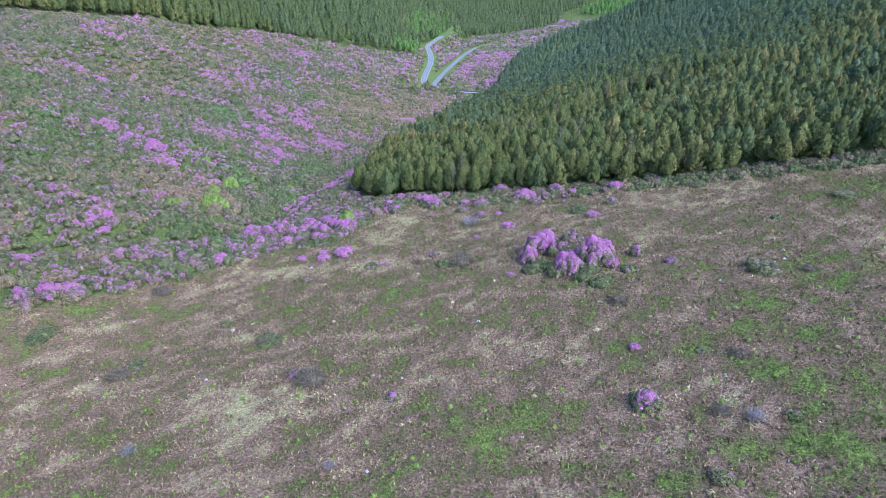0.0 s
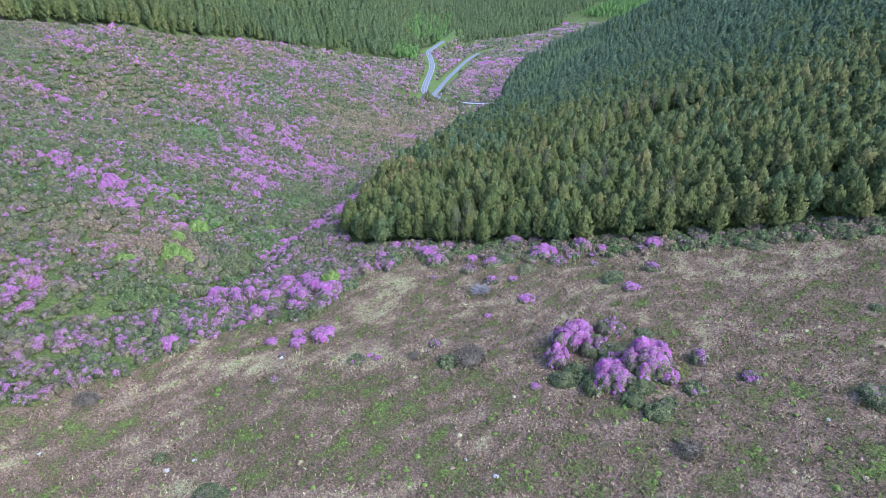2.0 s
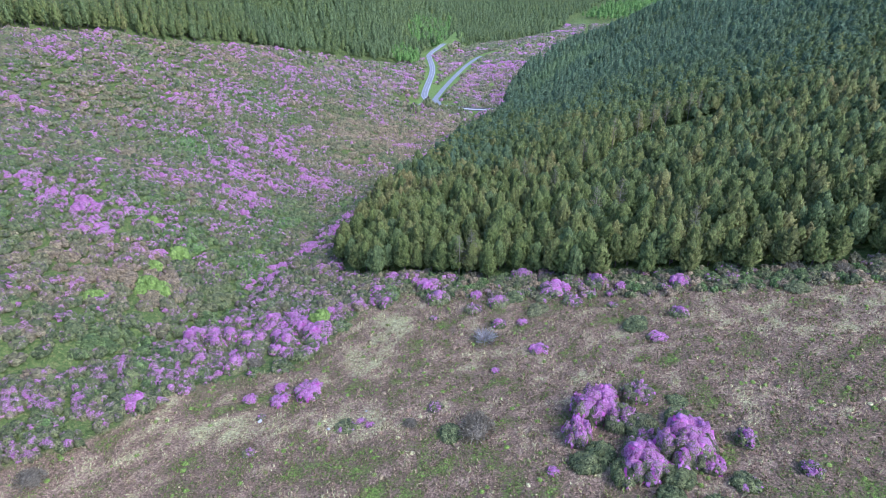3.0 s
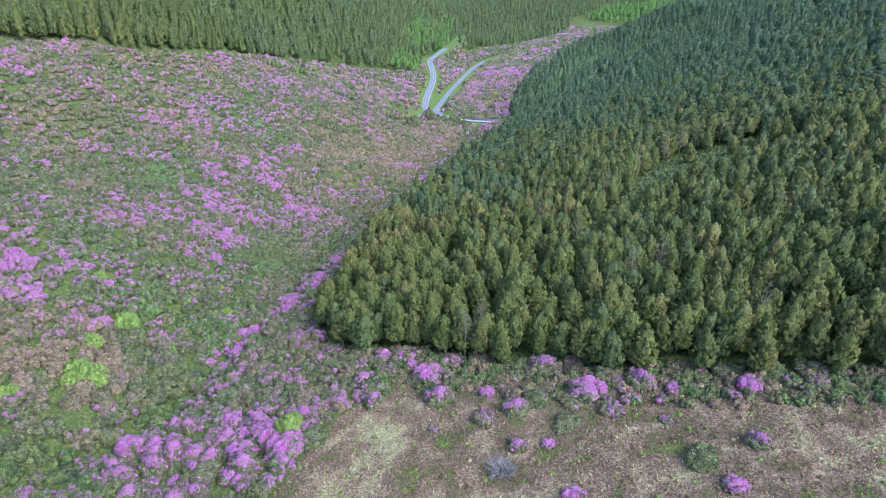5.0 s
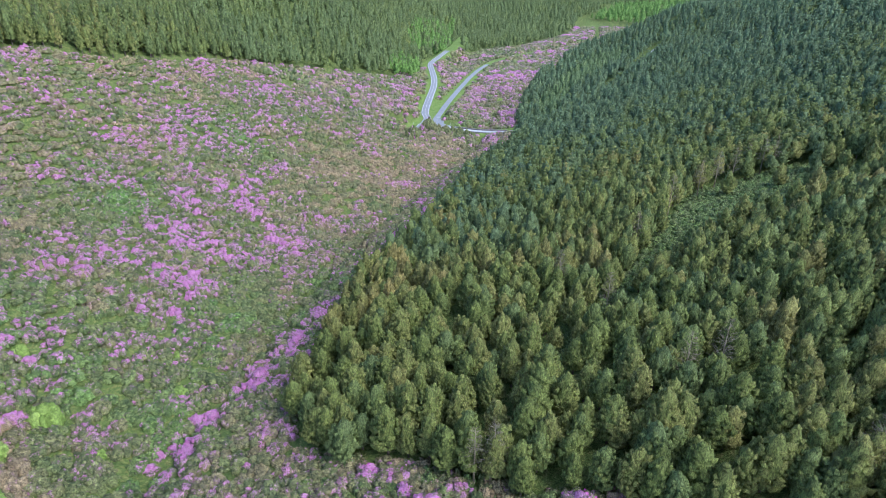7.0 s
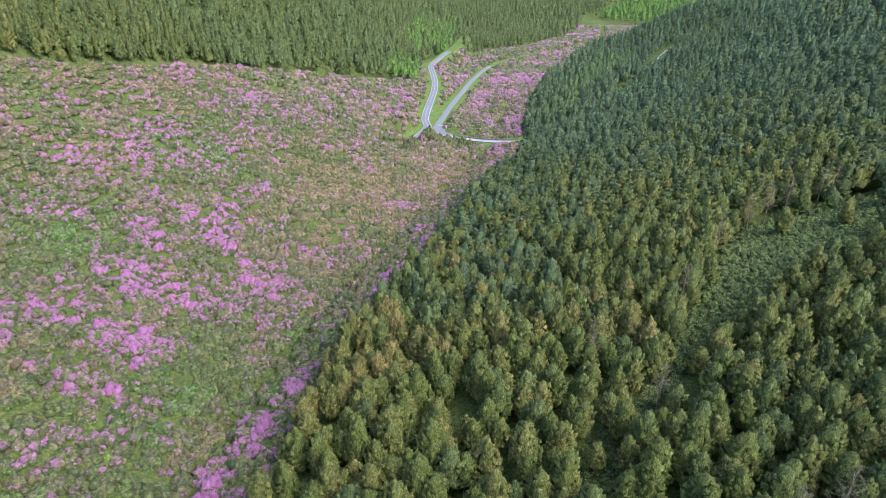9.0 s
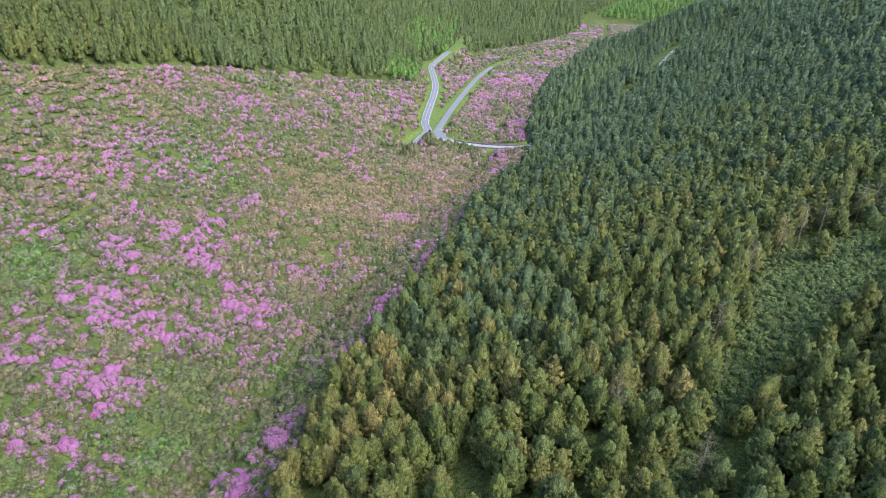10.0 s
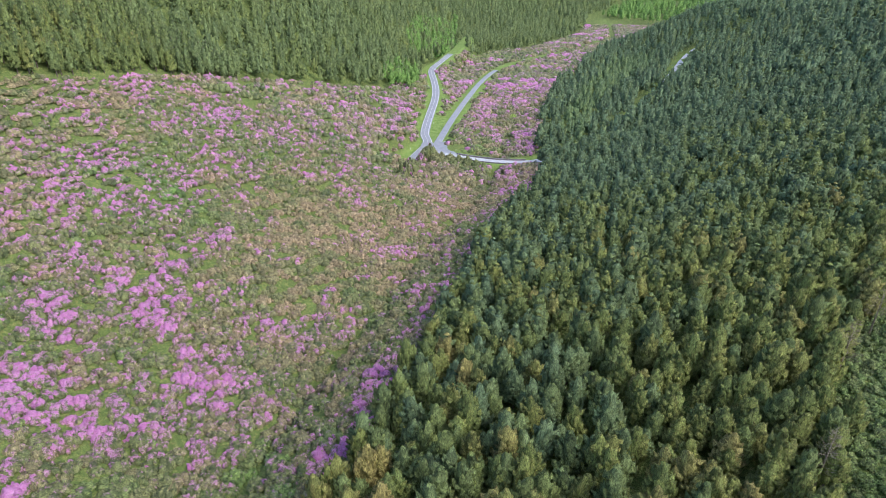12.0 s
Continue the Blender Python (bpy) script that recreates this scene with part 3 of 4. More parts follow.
def ground():
    xs, ys = graded(-4500, 4500, -200, 110, 2.0), graded(-900, 4800, 20, 560, 2.0)
    ys = np.unique(np.concatenate([ys[ys < 562], np.arange(566, 960, 5.0), ys[ys > 965]]))
    x, y = np.meshgrid(xs, ys)
    z = height(x, y)
    w, h = len(xs), len(ys)
    near = step(260, 180, np.hypot(x, y - 60))
    z = z + near * 0.28 * (patch(x, y, 2.1, 4) - 0.5)
    i = (np.arange(h - 1)[:, None] * w + np.arange(w - 1)).ravel()
    t = np.concatenate([np.stack([i, i + 1, i + w + 1], 1), np.stack([i, i + w + 1, i + w], 1)])
    me = mesh_from("ground", np.stack([x, y, z], -1).reshape(-1, 3), t, [GROUND], tone=moor_tone(x, y).ravel(), smooth=True)
    moor = inside(MOOR, x, y)
    under = np.where(moor, 0.0, 1.0)
    gap = road_gap(x, y)
    verge = np.where(x > 50, step(6.5, 3.5, gap), step(11, 6, gap)) * (y > 440)
    for name, val in (("under", under), ("verge", verge)):
        a = me.attributes.new(name, "FLOAT", "POINT")
        a.data.foreach_set("value", val.ravel().astype(np.float32))
    return tagged(new("ground", me), "rolling moorland valley of heather, dead bracken and pale grass", "ground", kind="structure")


ground()


def ribbon(line, half, lift, mat, name, label, shift=0.0):
    p = np.array(line)
    d = unit(np.gradient(p[:, :2], axis=0))
    s = np.stack([d[:, 1], -d[:, 0]], 1)
    mid = p[:, :2] + s * shift
    v = []
    for off, dz in ((-half - 0.4, -0.5), (-half, 0), (0, 0.06), (half, 0), (half + 0.4, -0.5)):
        v.append(np.column_stack([mid + s * off, p[:, 2] + lift + dz]))
    v = np.stack(v, 1)
    n, k = v.shape[:2]
    i = (np.arange(n - 1)[:, None] * k + np.arange(k - 1)).ravel()
    t = np.concatenate([np.stack([i, i + 1, i + k + 1], 1), np.stack([i, i + k + 1, i + k], 1)])
    return tagged(new(name, mesh_from(name, v.reshape(-1, 3), t, [mat])), label, "road", kind="structure")


road_1 = ribbon(PASS_ROAD[:113], 2.9, 0.02, ASPHALT, "road_1", "worn grey asphalt mountain road with white edge lines")
road_2 = ribbon(VALLEY_ROAD[:64], 2.2, 0.0, ASPHALT, "road_2", "narrow grey asphalt side road between grass verges")
road_3 = ribbon(BRIDGE_ROAD, 2.6, 0.01, DECK, "road_3", "pale grey surfaced road crossing the stream on a low bridge")


def apron():
    """The widened meeting place of the three roads."""
    edge = [(-32.1, 531.4), (-27.9, 545.7), (-24.2, 562.3), (-22.1, 581.2), (-15.8, 582.3), (-14.0, 577.3), (-11.7, 583.4), (-6.9, 582.3), (-5.4, 572.4), (-2.1, 563.6), (2.3, 555.3), (0.2, 549.8), (-8.5, 549.7), (-17.1, 545.8), (-23.5, 534.7)]
    v = [(x, y, -3.44) for x, y in edge] + [(x, y, -4.4) for x, y in edge] + [(-14.5, 562, -3.35)]
    n = len(edge)
    t = [(i, (i + 1) % n, 2 * n) for i in range(n)]
    t += [f for i in range(n) for f in ((i, i + n, (i + 1) % n + n), (i, (i + 1) % n + n, (i + 1) % n))]
    tagged(new("road_junction", mesh_from("road_junction", v, t, [ASPHALT])), "pale worn asphalt apron where three roads meet", "road", kind="structure")


apron()


def strip(line, shift, half, lift, name, parent, keep=None):
    p = np.array(line)
    d = unit(np.gradient(p[:, :2], axis=0))
    s = np.stack([d[:, 1], -d[:, 0]], 1)
    a, b = p[:, :2] + s * (shift - half), p[:, :2] + s * (shift + half)
    v = np.stack([np.column_stack([a, p[:, 2] + lift]), np.column_stack([b, p[:, 2] + lift])], 1).reshape(-1, 3)
    i = np.arange(len(p) - 1)[:, None] * 2
    if keep is not None:
        i = i[keep[:len(i)]]
    t = np.concatenate([i + (0, 1, 3), i + (0, 3, 2)])
    return part(name, mesh_from(name, v, t, [PAINT]), parent)


dense = curve(PASS_ROAD[:113:10], 40)
strip(dense, 2.55, 0.14, 0.13, "edge_line", road_1)
strip(dense, -2.55, 0.14, 0.13, "edge_line", road_1)
for k in range(6):
    cut = slice(60 + k * 70, 131 + k * 70)
    strip(dense[cut], 0.0, 0.13, 0.15, "centre_line", road_1, np.arange(70) % 3 != 2)
strip(BRIDGE_ROAD[10:60], 2.25, 0.12, 0.12, "edge_line", road_3)
strip(BRIDGE_ROAD[10:60], -2.25, 0.12, 0.12, "edge_line", road_3)
strip([(-11.5, 584.6, -3.4), (-9.3, 583.9, -3.4), (-7.2, 583.2, -3.4)], 0.0, 0.3, 0.12, "stop_line", road_2)


def wall(line, shift, thick, low, high, name, label):
    """A coped stone wall that follows a road edge."""
    p = np.array(line)
    d = unit(np.gradient(p[:, :2], axis=0))
    s = np.stack([d[:, 1], -d[:, 0]], 1)
    ring = ((-0.5, low), (-0.5, high - 0.15), (-0.72, high - 0.12), (-0.6, high), (0.6, high), (0.72, high - 0.12), (0.5, high - 0.15), (0.5, low))
    v = np.stack([np.column_stack([p[:, :2] + s * (shift + thick * q), p[:, 2] + h]) for q, h in ring], 1)
    n, k = v.shape[:2]
    i = (np.arange(n - 1)[:, None] * k + np.arange(k - 1)).ravel()
    t = np.concatenate([np.stack([i, i + 1, i + k + 1], 1), np.stack([i, i + k + 1, i + k], 1)])
    caps = [(0, j, j + 1) for j in range(1, k - 1)] + [((n - 1) * k, (n - 1) * k + j + 1, (n - 1) * k + j) for j in range(1, k - 1)]
    me = mesh_from(name, v.reshape(-1, 3), np.concatenate([t, np.array(caps)]), [STONE])
    return tagged(new(name, me), label, "wall", kind="structure")


wall(BRIDGE_ROAD[13:48], -3.0, 0.5, -1.5, 0.95, "wall_north", "low grey-brown stone parapet beside the bridge road")
wall(BRIDGE_ROAD[15:48], 3.0, 0.5, -4.5, 0.35, "wall_south", "dark stone retaining wall under the bridge road")

# ---- pine plantation ----
g = np.random.default_rng(11)
fine_pines = [conifer(g, n, tall=9.2 + 0.8 * (k % 3), wide=2.4 + 0.16 * (k % 4), size=0.8, blunt=0.44 + 0.08 * (k % 3)) for k, n in enumerate((165, 175, 160, 180, 170, 160, 175, 168))]
near_pines = [joined(*conifer(g, 92, tall=9.4 + 0.6 * (k % 3), wide=2.45 + 0.18 * (k % 3), size=0.98, trunk_sides=3, blunt=0.44 + 0.08 * (k % 3), brush=4)) for k in range(8)]
mid_pines = [in_one(joined(conifer(g, 32, tall=9.9, wide=2.55, size=1.3, sides=5, trunk_sides=0, brush=4, bare=0.35, blunt=0.45 + 0.08 * (k % 3))[1]), 1) for k in range(8)]
far_pines = [in_one(joined(conifer(g, 11, tall=11.0, wide=2.4, size=1.9, sides=4, trunk_sides=0, brush=4, bare=0.3, blunt=0.6)[1]), 1) for _ in range(8)]
PINE_LEVELS = [near_pines, mid_pines, far_pines]
# the old forest across the valley: slimmer, more pointed trees
spires = [joined(*conifer(g, 28, tall=12.2, wide=2.4, size=1.3, sides=5, trunk_sides=3, brush=4, bare=0.2, blunt=0.8 + 0.08 * (k % 3))) for k in range(6)]
far_spires = [in_one(joined(conifer(g, 9, tall=12.6, wide=2.5, size=1.8, sides=4, trunk_sides=0, brush=4, bare=0.3, blunt=0.85)[1]), 1) for _ in range(6)]
SPIRE_LEVELS = [spires, spires, far_spires]


def tree_masters():
    made = []
    for trunk, crown in fine_pines:
        root = new("pine_tree")
        part("trunk", trunk.mesh("pine_trunk", [BARK]), root)
        crown.tone = [t + 0.0 + (0.34, 0.1, 0.22, -0.3, 0.0, 0.14, -0.12, 0.2)[len(made)] for t in crown.tone]
        part("crown", crown.mesh("pine_crown", [PINE]), root)
        made.append(tagged(root, "olive-green plantation pine with upturned tufted boughs", "tree", "plantation pines"))
    return made


def plantation(poly, gap, name, label, mats, tone_shift, single):
    x, y = spread(poly, gap, g, 0.5)
    keep = (~inside(RIDE, x, y) | (g.random(len(x)) < 0.1)) & (road_gap(x, y) > np.where(x > 50, np.where((y > 740) & (y < 880), 7.5, 2.7), 6.5)) & (g.random(len(x)) < 0.95)
    if name == "pine_wood":
        keep &= ~inside(PALE_ROW, x, y)
    if name != "larch_wood":
        for stand in LARCH_STANDS:
            keep &= ~inside(stand, x, y) | (g.random(len(x)) < 0.4)
    seen = (x < 60 + 0.62 * y) & (x > -60 - 0.62 * y)
    sparse = np.where(y > 1250, 3.4, np.where(y > 800, 2.0, np.where(y > 540, 1.5, 1.0)))
    thin = 1 / sparse ** 2
    keep &= seen & (g.random(len(x)) < thin)
    x, y = x[keep], y[keep]
    z = height(x, y)
    size = 0.74 + 0.2 * patch(x, y, 30, 21) + 0.34 * g.random(len(x))
    tone = np.clip(0.6 * (field(x, y, 40, 13) - 0.42) + 0.5 * (g.random(len(x)) ** 4) + 0.4 * np.exp(-((x + 8) / 24) ** 2 - ((y - 225) / 60) ** 2) + 0.3 * step(-130, -200, x) + tone_shift, 0, 1)
    # conifers turn bluer up the valley: painted distance haze, mixed with some bluish spruces
    spruce_haze = np.clip(1.15 * step(210, 560, y) + 1.0 * (g.random(len(x)) - 0.5) + 0.8 * (field(x, y, 60, 17) - 0.5), 0, 1) * {"slope_wood": 0.5, "larch_wood": 0.3, "spruce_row": 0.3}.get(name, 1.0)
    tone = np.where((tone > 0.5) & (y < 330), tone, np.minimum(tone, 0.4) * (1 - spruce_haze) - 0.85 * spruce_haze)
    size = size * np.interp(y, [500, 560, 800, 850, 1250, 1300], [1, 1.12, 1.14, 1.22, 1.3, 1.8])
    own = np.zeros(len(x), bool)
    if single:
        order = np.argsort(np.hypot(x - 12, (y - 215) * 1.1))
        own[order[:single]] = True
        masters = tree_masters()
        used = set()
        for i in np.where(own)[0]:
            k = int(g.choice((0, 2, 7, 5, 1))) if tone[i] > 0.18 else int(g.choice((1, 3, 4, 5, 6)))
            m = pose(x[i], y[i], z[i], 0, 0, g.random() * 360) @ Matrix.Diagonal((size[i], size[i], size[i] * (0.85 + 0.24 * g.random()), 1))
            if k in used:
                copy_thing(masters[k], m)
            else:
                used.add(k)
                masters[k].matrix_basis = m
    pile = Pile()
    for level, (lo, hi, grow) in enumerate(((0, 320, 1.0), (320, 540, 1.02), (540, 9999, 1.0))):
        s = ~own & (y >= lo) & (y < hi)
        protos = (SPIRE_LEVELS if name == "slope_wood" else PINE_LEVELS)[level]
        if s.any():
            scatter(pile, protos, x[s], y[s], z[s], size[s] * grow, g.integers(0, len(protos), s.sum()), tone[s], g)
    tagged(new(name, pile.mesh(name, mats)), label, "trees", kind="stuff")


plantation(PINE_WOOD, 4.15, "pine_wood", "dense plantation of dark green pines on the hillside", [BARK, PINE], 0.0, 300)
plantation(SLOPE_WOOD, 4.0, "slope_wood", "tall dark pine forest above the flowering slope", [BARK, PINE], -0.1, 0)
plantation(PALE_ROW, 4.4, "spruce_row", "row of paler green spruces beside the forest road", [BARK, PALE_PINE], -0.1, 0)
for stand in LARCH_STANDS:
    plantation(stand, 5.2, "larch_wood", "stand of fresh green larches among the pines", [BARK, LARCH], 0.0, 0)
plantation(LARCHES, 4.4, "larch_wood", "bright green larch plantation far down the valley", [BARK, LARCH], 0.0, 0)

# ---- rhododendrons ----
def bush_master(name, label, wide, tall, leaves, flowers, rich, leaf_mat, lobes):
    root = new(name)
    green, bloom = shrub(g, wide, tall, leaves, flowers, rich, leaf=0.42, lobes=lobes, flower=0.27, sides=7)
    green.tone = [t + 0.1 for t in green.tone]
    part("foliage", green.mesh("bush_foliage", [leaf_mat]), root)
    if flowers:
        part("blossom", bloom.mesh("bush_blossom", [BLOSSOM]), root)
    return tagged(root, label, "bush", "moor and woodside bushes")


def twig_master():
    """A leafless grey bush of radiating forked twigs."""
    root = new("bare_bush")
    n = 260
    d = unit(np.column_stack([g.normal(size=(n, 2)), 0.35 + g.random(n)]))
    c = d * (0.35 + 0.5 * g.random(n))[:, None]
    v, t = sprays(c, unit(d + 0.3 * g.normal(size=(n, 3))), 0.75, 0.035, g)
    pile = Pile()
    pile.add(v, t, 0)
    v, t = tapered([-0.1, 0.3, 0.6], [0.08, 0.05, 0.02], 5, 0.1, g)
    pile.add(v, t, 0)
    part("crown", pile.mesh("bare_twigs", [BLEACHED]), root)
    return tagged(root, "bleached grey leafless bush on the moor", "bush", "bare bushes")


def brown_master():
    """A rounded bush of fine brown twigs with few leaves."""
    root = new("brown_bush")
    pile = Pile()
    v, t = dome(g, 1.25, 1.3, 7)
    pile.add(v, t, 0)
    n = 520
    d = unit(np.column_stack([g.normal(size=(n, 2)), np.abs(g.normal(size=n))]))
    c = d * (1.1 + 0.75 * g.random(n) ** 0.5)[:, None] * (1, 1, 0.95)
    v, t = sprays(c, unit(d + 0.45 * g.normal(size=(n, 3))), 0.8, 0.1, g)
    pile.add(v, t, 0)
    part("crown", pile.mesh("brown_twigs", [DRYTWIG]), root)
    return tagged(root, "low brownish twiggy bush on the moor", "bush", "moor and woodside bushes")


# unit-width bushes by how much they flower: none, little, half, full, and a brown leafless-looking one
def pair(name, label, tall, leaves, flowers, rich, mat):
    return [bush_master(name, label, 4.0, tall * q, leaves, flowers, rich, mat, n) for q, n in ((1.0, 14), (0.88, 18))]


KINDS = [
    pair("rhododendron", "dark green rhododendron bush without blossom", 2.0, 170, 0, 0.0, RHODO),
    pair("rhododendron", "green rhododendron bush with scattered magenta blossom", 2.0, 150, 20, 0.22, RHODO),
    pair("rhododendron", "rhododendron bush half covered in magenta blossom", 2.0, 150, 70, 0.48, RHODO),
    pair("rhododendron", "rhododendron bush covered in bright magenta blossom", 2.1, 140, 150, 0.68, RHODO),
    [brown_master(), brown_master()],
    pair("bright_bush", "fresh yellow-green bush among the rhododendrons", 2.0, 190, 0, 0.0, BRIGHT),
]
FRESH = {id(m) for kind in KINDS for m in kind}


def plant(kind, x, y, wide, low=1.0):
    """A bush of that width, or for a broad one a close group of smaller bushes."""
    if 7.0 < wide and low < 1.5:
        turn = g.random() * 6
        for k in range(5):
            other = kind if kind > 3 else int(np.clip(kind + g.choice((-1, 0, 0, 1)), 0, 3))
            out = wide * (0.27 + 0.06 * g.random()) if k else 0.0
            plant(other, x + out * math.cos(turn + k * 1.57), y + out * math.sin(turn + k * 1.57), min(4.9, wide * (0.5 + 0.14 * g.random())), low * (1.0 if k else 1.3))
        return None
    master = KINDS[kind][int(g.integers(len(KINDS[kind])))]
    s = wide / 4.0
    m = pose(x, y, float(height(x, y)) - 0.05, 0, 0, g.random() * 360) @ Matrix.Diagonal((s, s * (0.85 + 0.3 * g.random()), s * low * (0.85 + 0.3 * g.random()), 1))
    if id(master) in FRESH:
        FRESH.discard(id(master))
        master.matrix_basis = m
        return master
    return copy_thing(master, m)


# x, y, width, kind
MOOR_BUSHES = [(-58, 136, 4.5, 3), (-51, 142, 3, 2), (-37, 138, 2.4, 3), (-47, 149, 2.5, 1), (-31, 137, 2.5, 3), (-26, 139, 3.6, 3), (-17, 127, 4, 1), (-13, 127, 2, 3), (-32, 122, 2.2, 2), (-2, 130, 2.6, 2), (5, 124, 4.5, 4), (-29, 163, 5, 3), (-46, 156, 3.6, 3), (-41, 167, 4, 2), (-33, 132, 1.6, 2), (42, 114, 2.6, 2), (35, 120, 3.6, 1), (47, 107, 3, 2), (9, 140, 2, 3), (-24.5, 79.6, 2.5, 2), (-7, 69.4, 1.5, 2), (28.3, 62.6, 3.1, 2), (44.5, 56.7, 2.5, 1), (31.1, 77.3, 1.3, 3)]
MOOR_SCRUB = [(50.2, 55.0, 1.1, 1), (31.9, 47.5, 3.2, 1), (0.8, 122.4, 3.2, 0), (4.8, 122.2, 4.0, 4), (75.5, 122.4, 2.3, 0), (94.8, 129.5, 5.8, 0), (32.8, 92.9, 3.7, 4), (-21.0, 76.6, 4.1, 4), (44.8, 71.6, 3.0, 4), (40.1, 73.8, 2.2, 1), (-32.6, 92.6, 4.4, 0), (-44.2, 101.7, 3.5, 0), (67.7, 95.6, 2.1, 4), (36.4, 124.6, 4.7, 0), (-31.9, 141.2, 3.4, 3), (-14.5, 128.4, 2.0, 3), (-64.1, 116.2, 4.0, 4), (-77.2, 93.6, 6.8, 0), (-57.2, 83.0, 4.1, 4), (-33.0, 92.1, 3.3, 4), (37.0, 59.1, 2.2, 4)]
CLUMP = [(26, 128, 5, 3), (23, 124, 4.5, 3), (31, 127, 4.2, 2), (27, 121, 4.8, 2), (19.5, 118.5, 3, 3), (22, 114.5, 4.9, 0), (20, 112.5, 3.4, 0), (24.4, 110, 3, 1), (28, 115, 4.5, 2), (29.5, 119, 4, 0), (27, 110.5, 4, 3), (31, 108, 4.9, 0), (29, 105, 4.2, 0), (33, 112.5, 4.8, 3), (35.5, 110, 4, 3), (31.5, 101.5, 4.4, 0), (36, 116, 4, 1), (38.5, 106, 3.5, 1), (33.5, 103, 3, 1)]
WOODSIDE = [(-8, 188, 4.8, 3), (-4, 183, 4.5, 3), (-2, 174, 4, 2), (7, 174, 4.5, 3), (6, 166, 4, 2), (12, 168, 3.5, 2), (16, 158, 3.3, 3), (25, 171, 4.9, 3), (28, 165, 4.9, 2), (35, 172, 4, 2), (40, 169, 4, 3), (52, 167, 3.6, 3), (70, 165, 4.9, 1), (40, 145, 4.9, 3), (38, 151, 4.9, 0), (47, 153, 2.8, 2), (18, 146, 2.5, 3), (-15, 175, 3, 2), (11, 158, 2.3, 2), (-18, 183, 3.5, 2), (19, 181, 4.5, 2), (16, 170, 4.9, 0), (20, 163, 4.5, 0)]
MOOR_LOW = [(60.8, 98.2, 4.5, 1), (-56, 87, 3.6, 1), (15, 112, 2.2, 3), (-6, 126, 2.5, 4), (64, 170, 4.5, 1), (36, 161, 2.3, 2), (-3, 165, 2.2, 2), (22, 168, 4.5, 1), (30, 176, 4.9, 0), (46, 172, 4.5, 0), (57, 169, 4.9, 0), (76, 163, 4.9, 0), (1, 179, 4.5, 0), (-22, 188, 4.8, 1)]
# russet and pink mound bushes before the bridge, stretched tall for the camera's view
MOUND = [(-26.5, 503, 4.9, 1), (-24, 507, 4.5, 1), (-27, 497, 4.6, 1), (-21, 536, 4.8, 2), (-17, 540, 4.5, 1), (-9, 541, 4.9, 0), (-4, 540, 4.9, 0), (1, 539, 4.9, 0), (6, 537, 4.9, 0), (11, 535, 4.9, 0), (15, 533, 4.9, 0), (-12, 533, 4.9, 0), (-3, 532, 4.9, 0), (4, 530, 4.9, 0), (10, 528, 4.9, 0)]
for low, group in ((0.95, MOOR_BUSHES), (0.8, MOOR_SCRUB), (1.3, CLUMP), (0.95, WOODSIDE), (0.85, MOOR_LOW), (2.6, MOUND)):
    for x, y, wide, kind in group:
        plant(kind, x, y, wide * 1.3 if group is CLUMP else min(4.98, wide * 1.15) if low < 1.5 else wide * 1.4, low)
for x, y, wide in ((-81, 194.5, 4.2), (-75.5, 182.5, 7.5), (-78.7, 205.4, 4.6), (-29.5, 168, 4.5), (-61, 222, 3), (-67, 236, 2.6), (-56, 190, 2.6), (-67, 200, 2.4), (-92, 220, 3), (-84, 172, 4.0), (43.5, 657, 4.9)):
    plant(5, x, y, wide, 1.2)


def woodside():
    """More bushes filling the strip along the foot of the pines."""
    line = [(-27, 192), (-12, 188), (0, 184), (12, 177.5), (33, 171), (52, 165.5), (73, 160), (96, 155), (118, 149)]
    for (ax, ay), (bx, by) in zip(line, line[1:]):
        n = int(math.hypot(bx - ax, by - ay) / 2.6)
        for i in range(n):
            s = (i + g.random()) / n
            flowery = 1 if bx < 50 else 0
            kind = int(g.choice(5, p=[0.42, 0.34, 0.1, 0.04, 0.1] if flowery else [0.6, 0.2, 0.03, 0.02, 0.15]))
            plant(kind, ax + s * (bx - ax) + g.normal() * 0.8, ay + s * (by - ay) + g.normal() * 2.2 + 3.5, 2.4 + 2.4 * g.random(), 0.95)


woodside()


def woodside_scrub():
    """Dense low scrub of dull green, brown and pinkish bushes between the moor and the pines."""
    x, y = spread([(-26, 176), (-8, 177), (10, 172), (33, 166), (52, 161), (73, 157), (98, 152), (120, 146), (124, 156), (98, 163), (73, 168), (52, 174), (33, 180), (12, 186), (0, 192), (-12, 196), (-30, 202)], 1.9, g, 0.5)
    keep = g.random(len(x)) < np.interp(y + 0.32 * x, [172, 184], [0.25, 1.0])
    x, y = x[keep], y[keep]
    protos = [joined(shrub(g, 2.6, 1.5, 20, 0, q, leaf=0.4, lobes=8, sides=6, light=True)[0]) for q in (0, 0.1, 0.28, 0.5) for _ in range(2)]
    pick = np.clip(np.digitize(patch(x, y, 6, 83) + 0.5 * g.random(len(x)), [0.5, 0.8, 1.05]), 0, 3) * 2 + g.integers(0, 2, len(x))
    pile = Pile()
    scatter(pile, protos, x, y, height(x, y), 0.6 + 0.6 * g.random(len(x)), pick, np.clip(0.2 + 0.45 * g.normal(size=len(x)), -0.5, 0.9), g)
    tagged(new("woodside_scrub", pile.mesh("woodside_scrub", [RHODO])), "low dull green and brown scrub along the foot of the pines", "bushes", kind="stuff")


woodside_scrub()


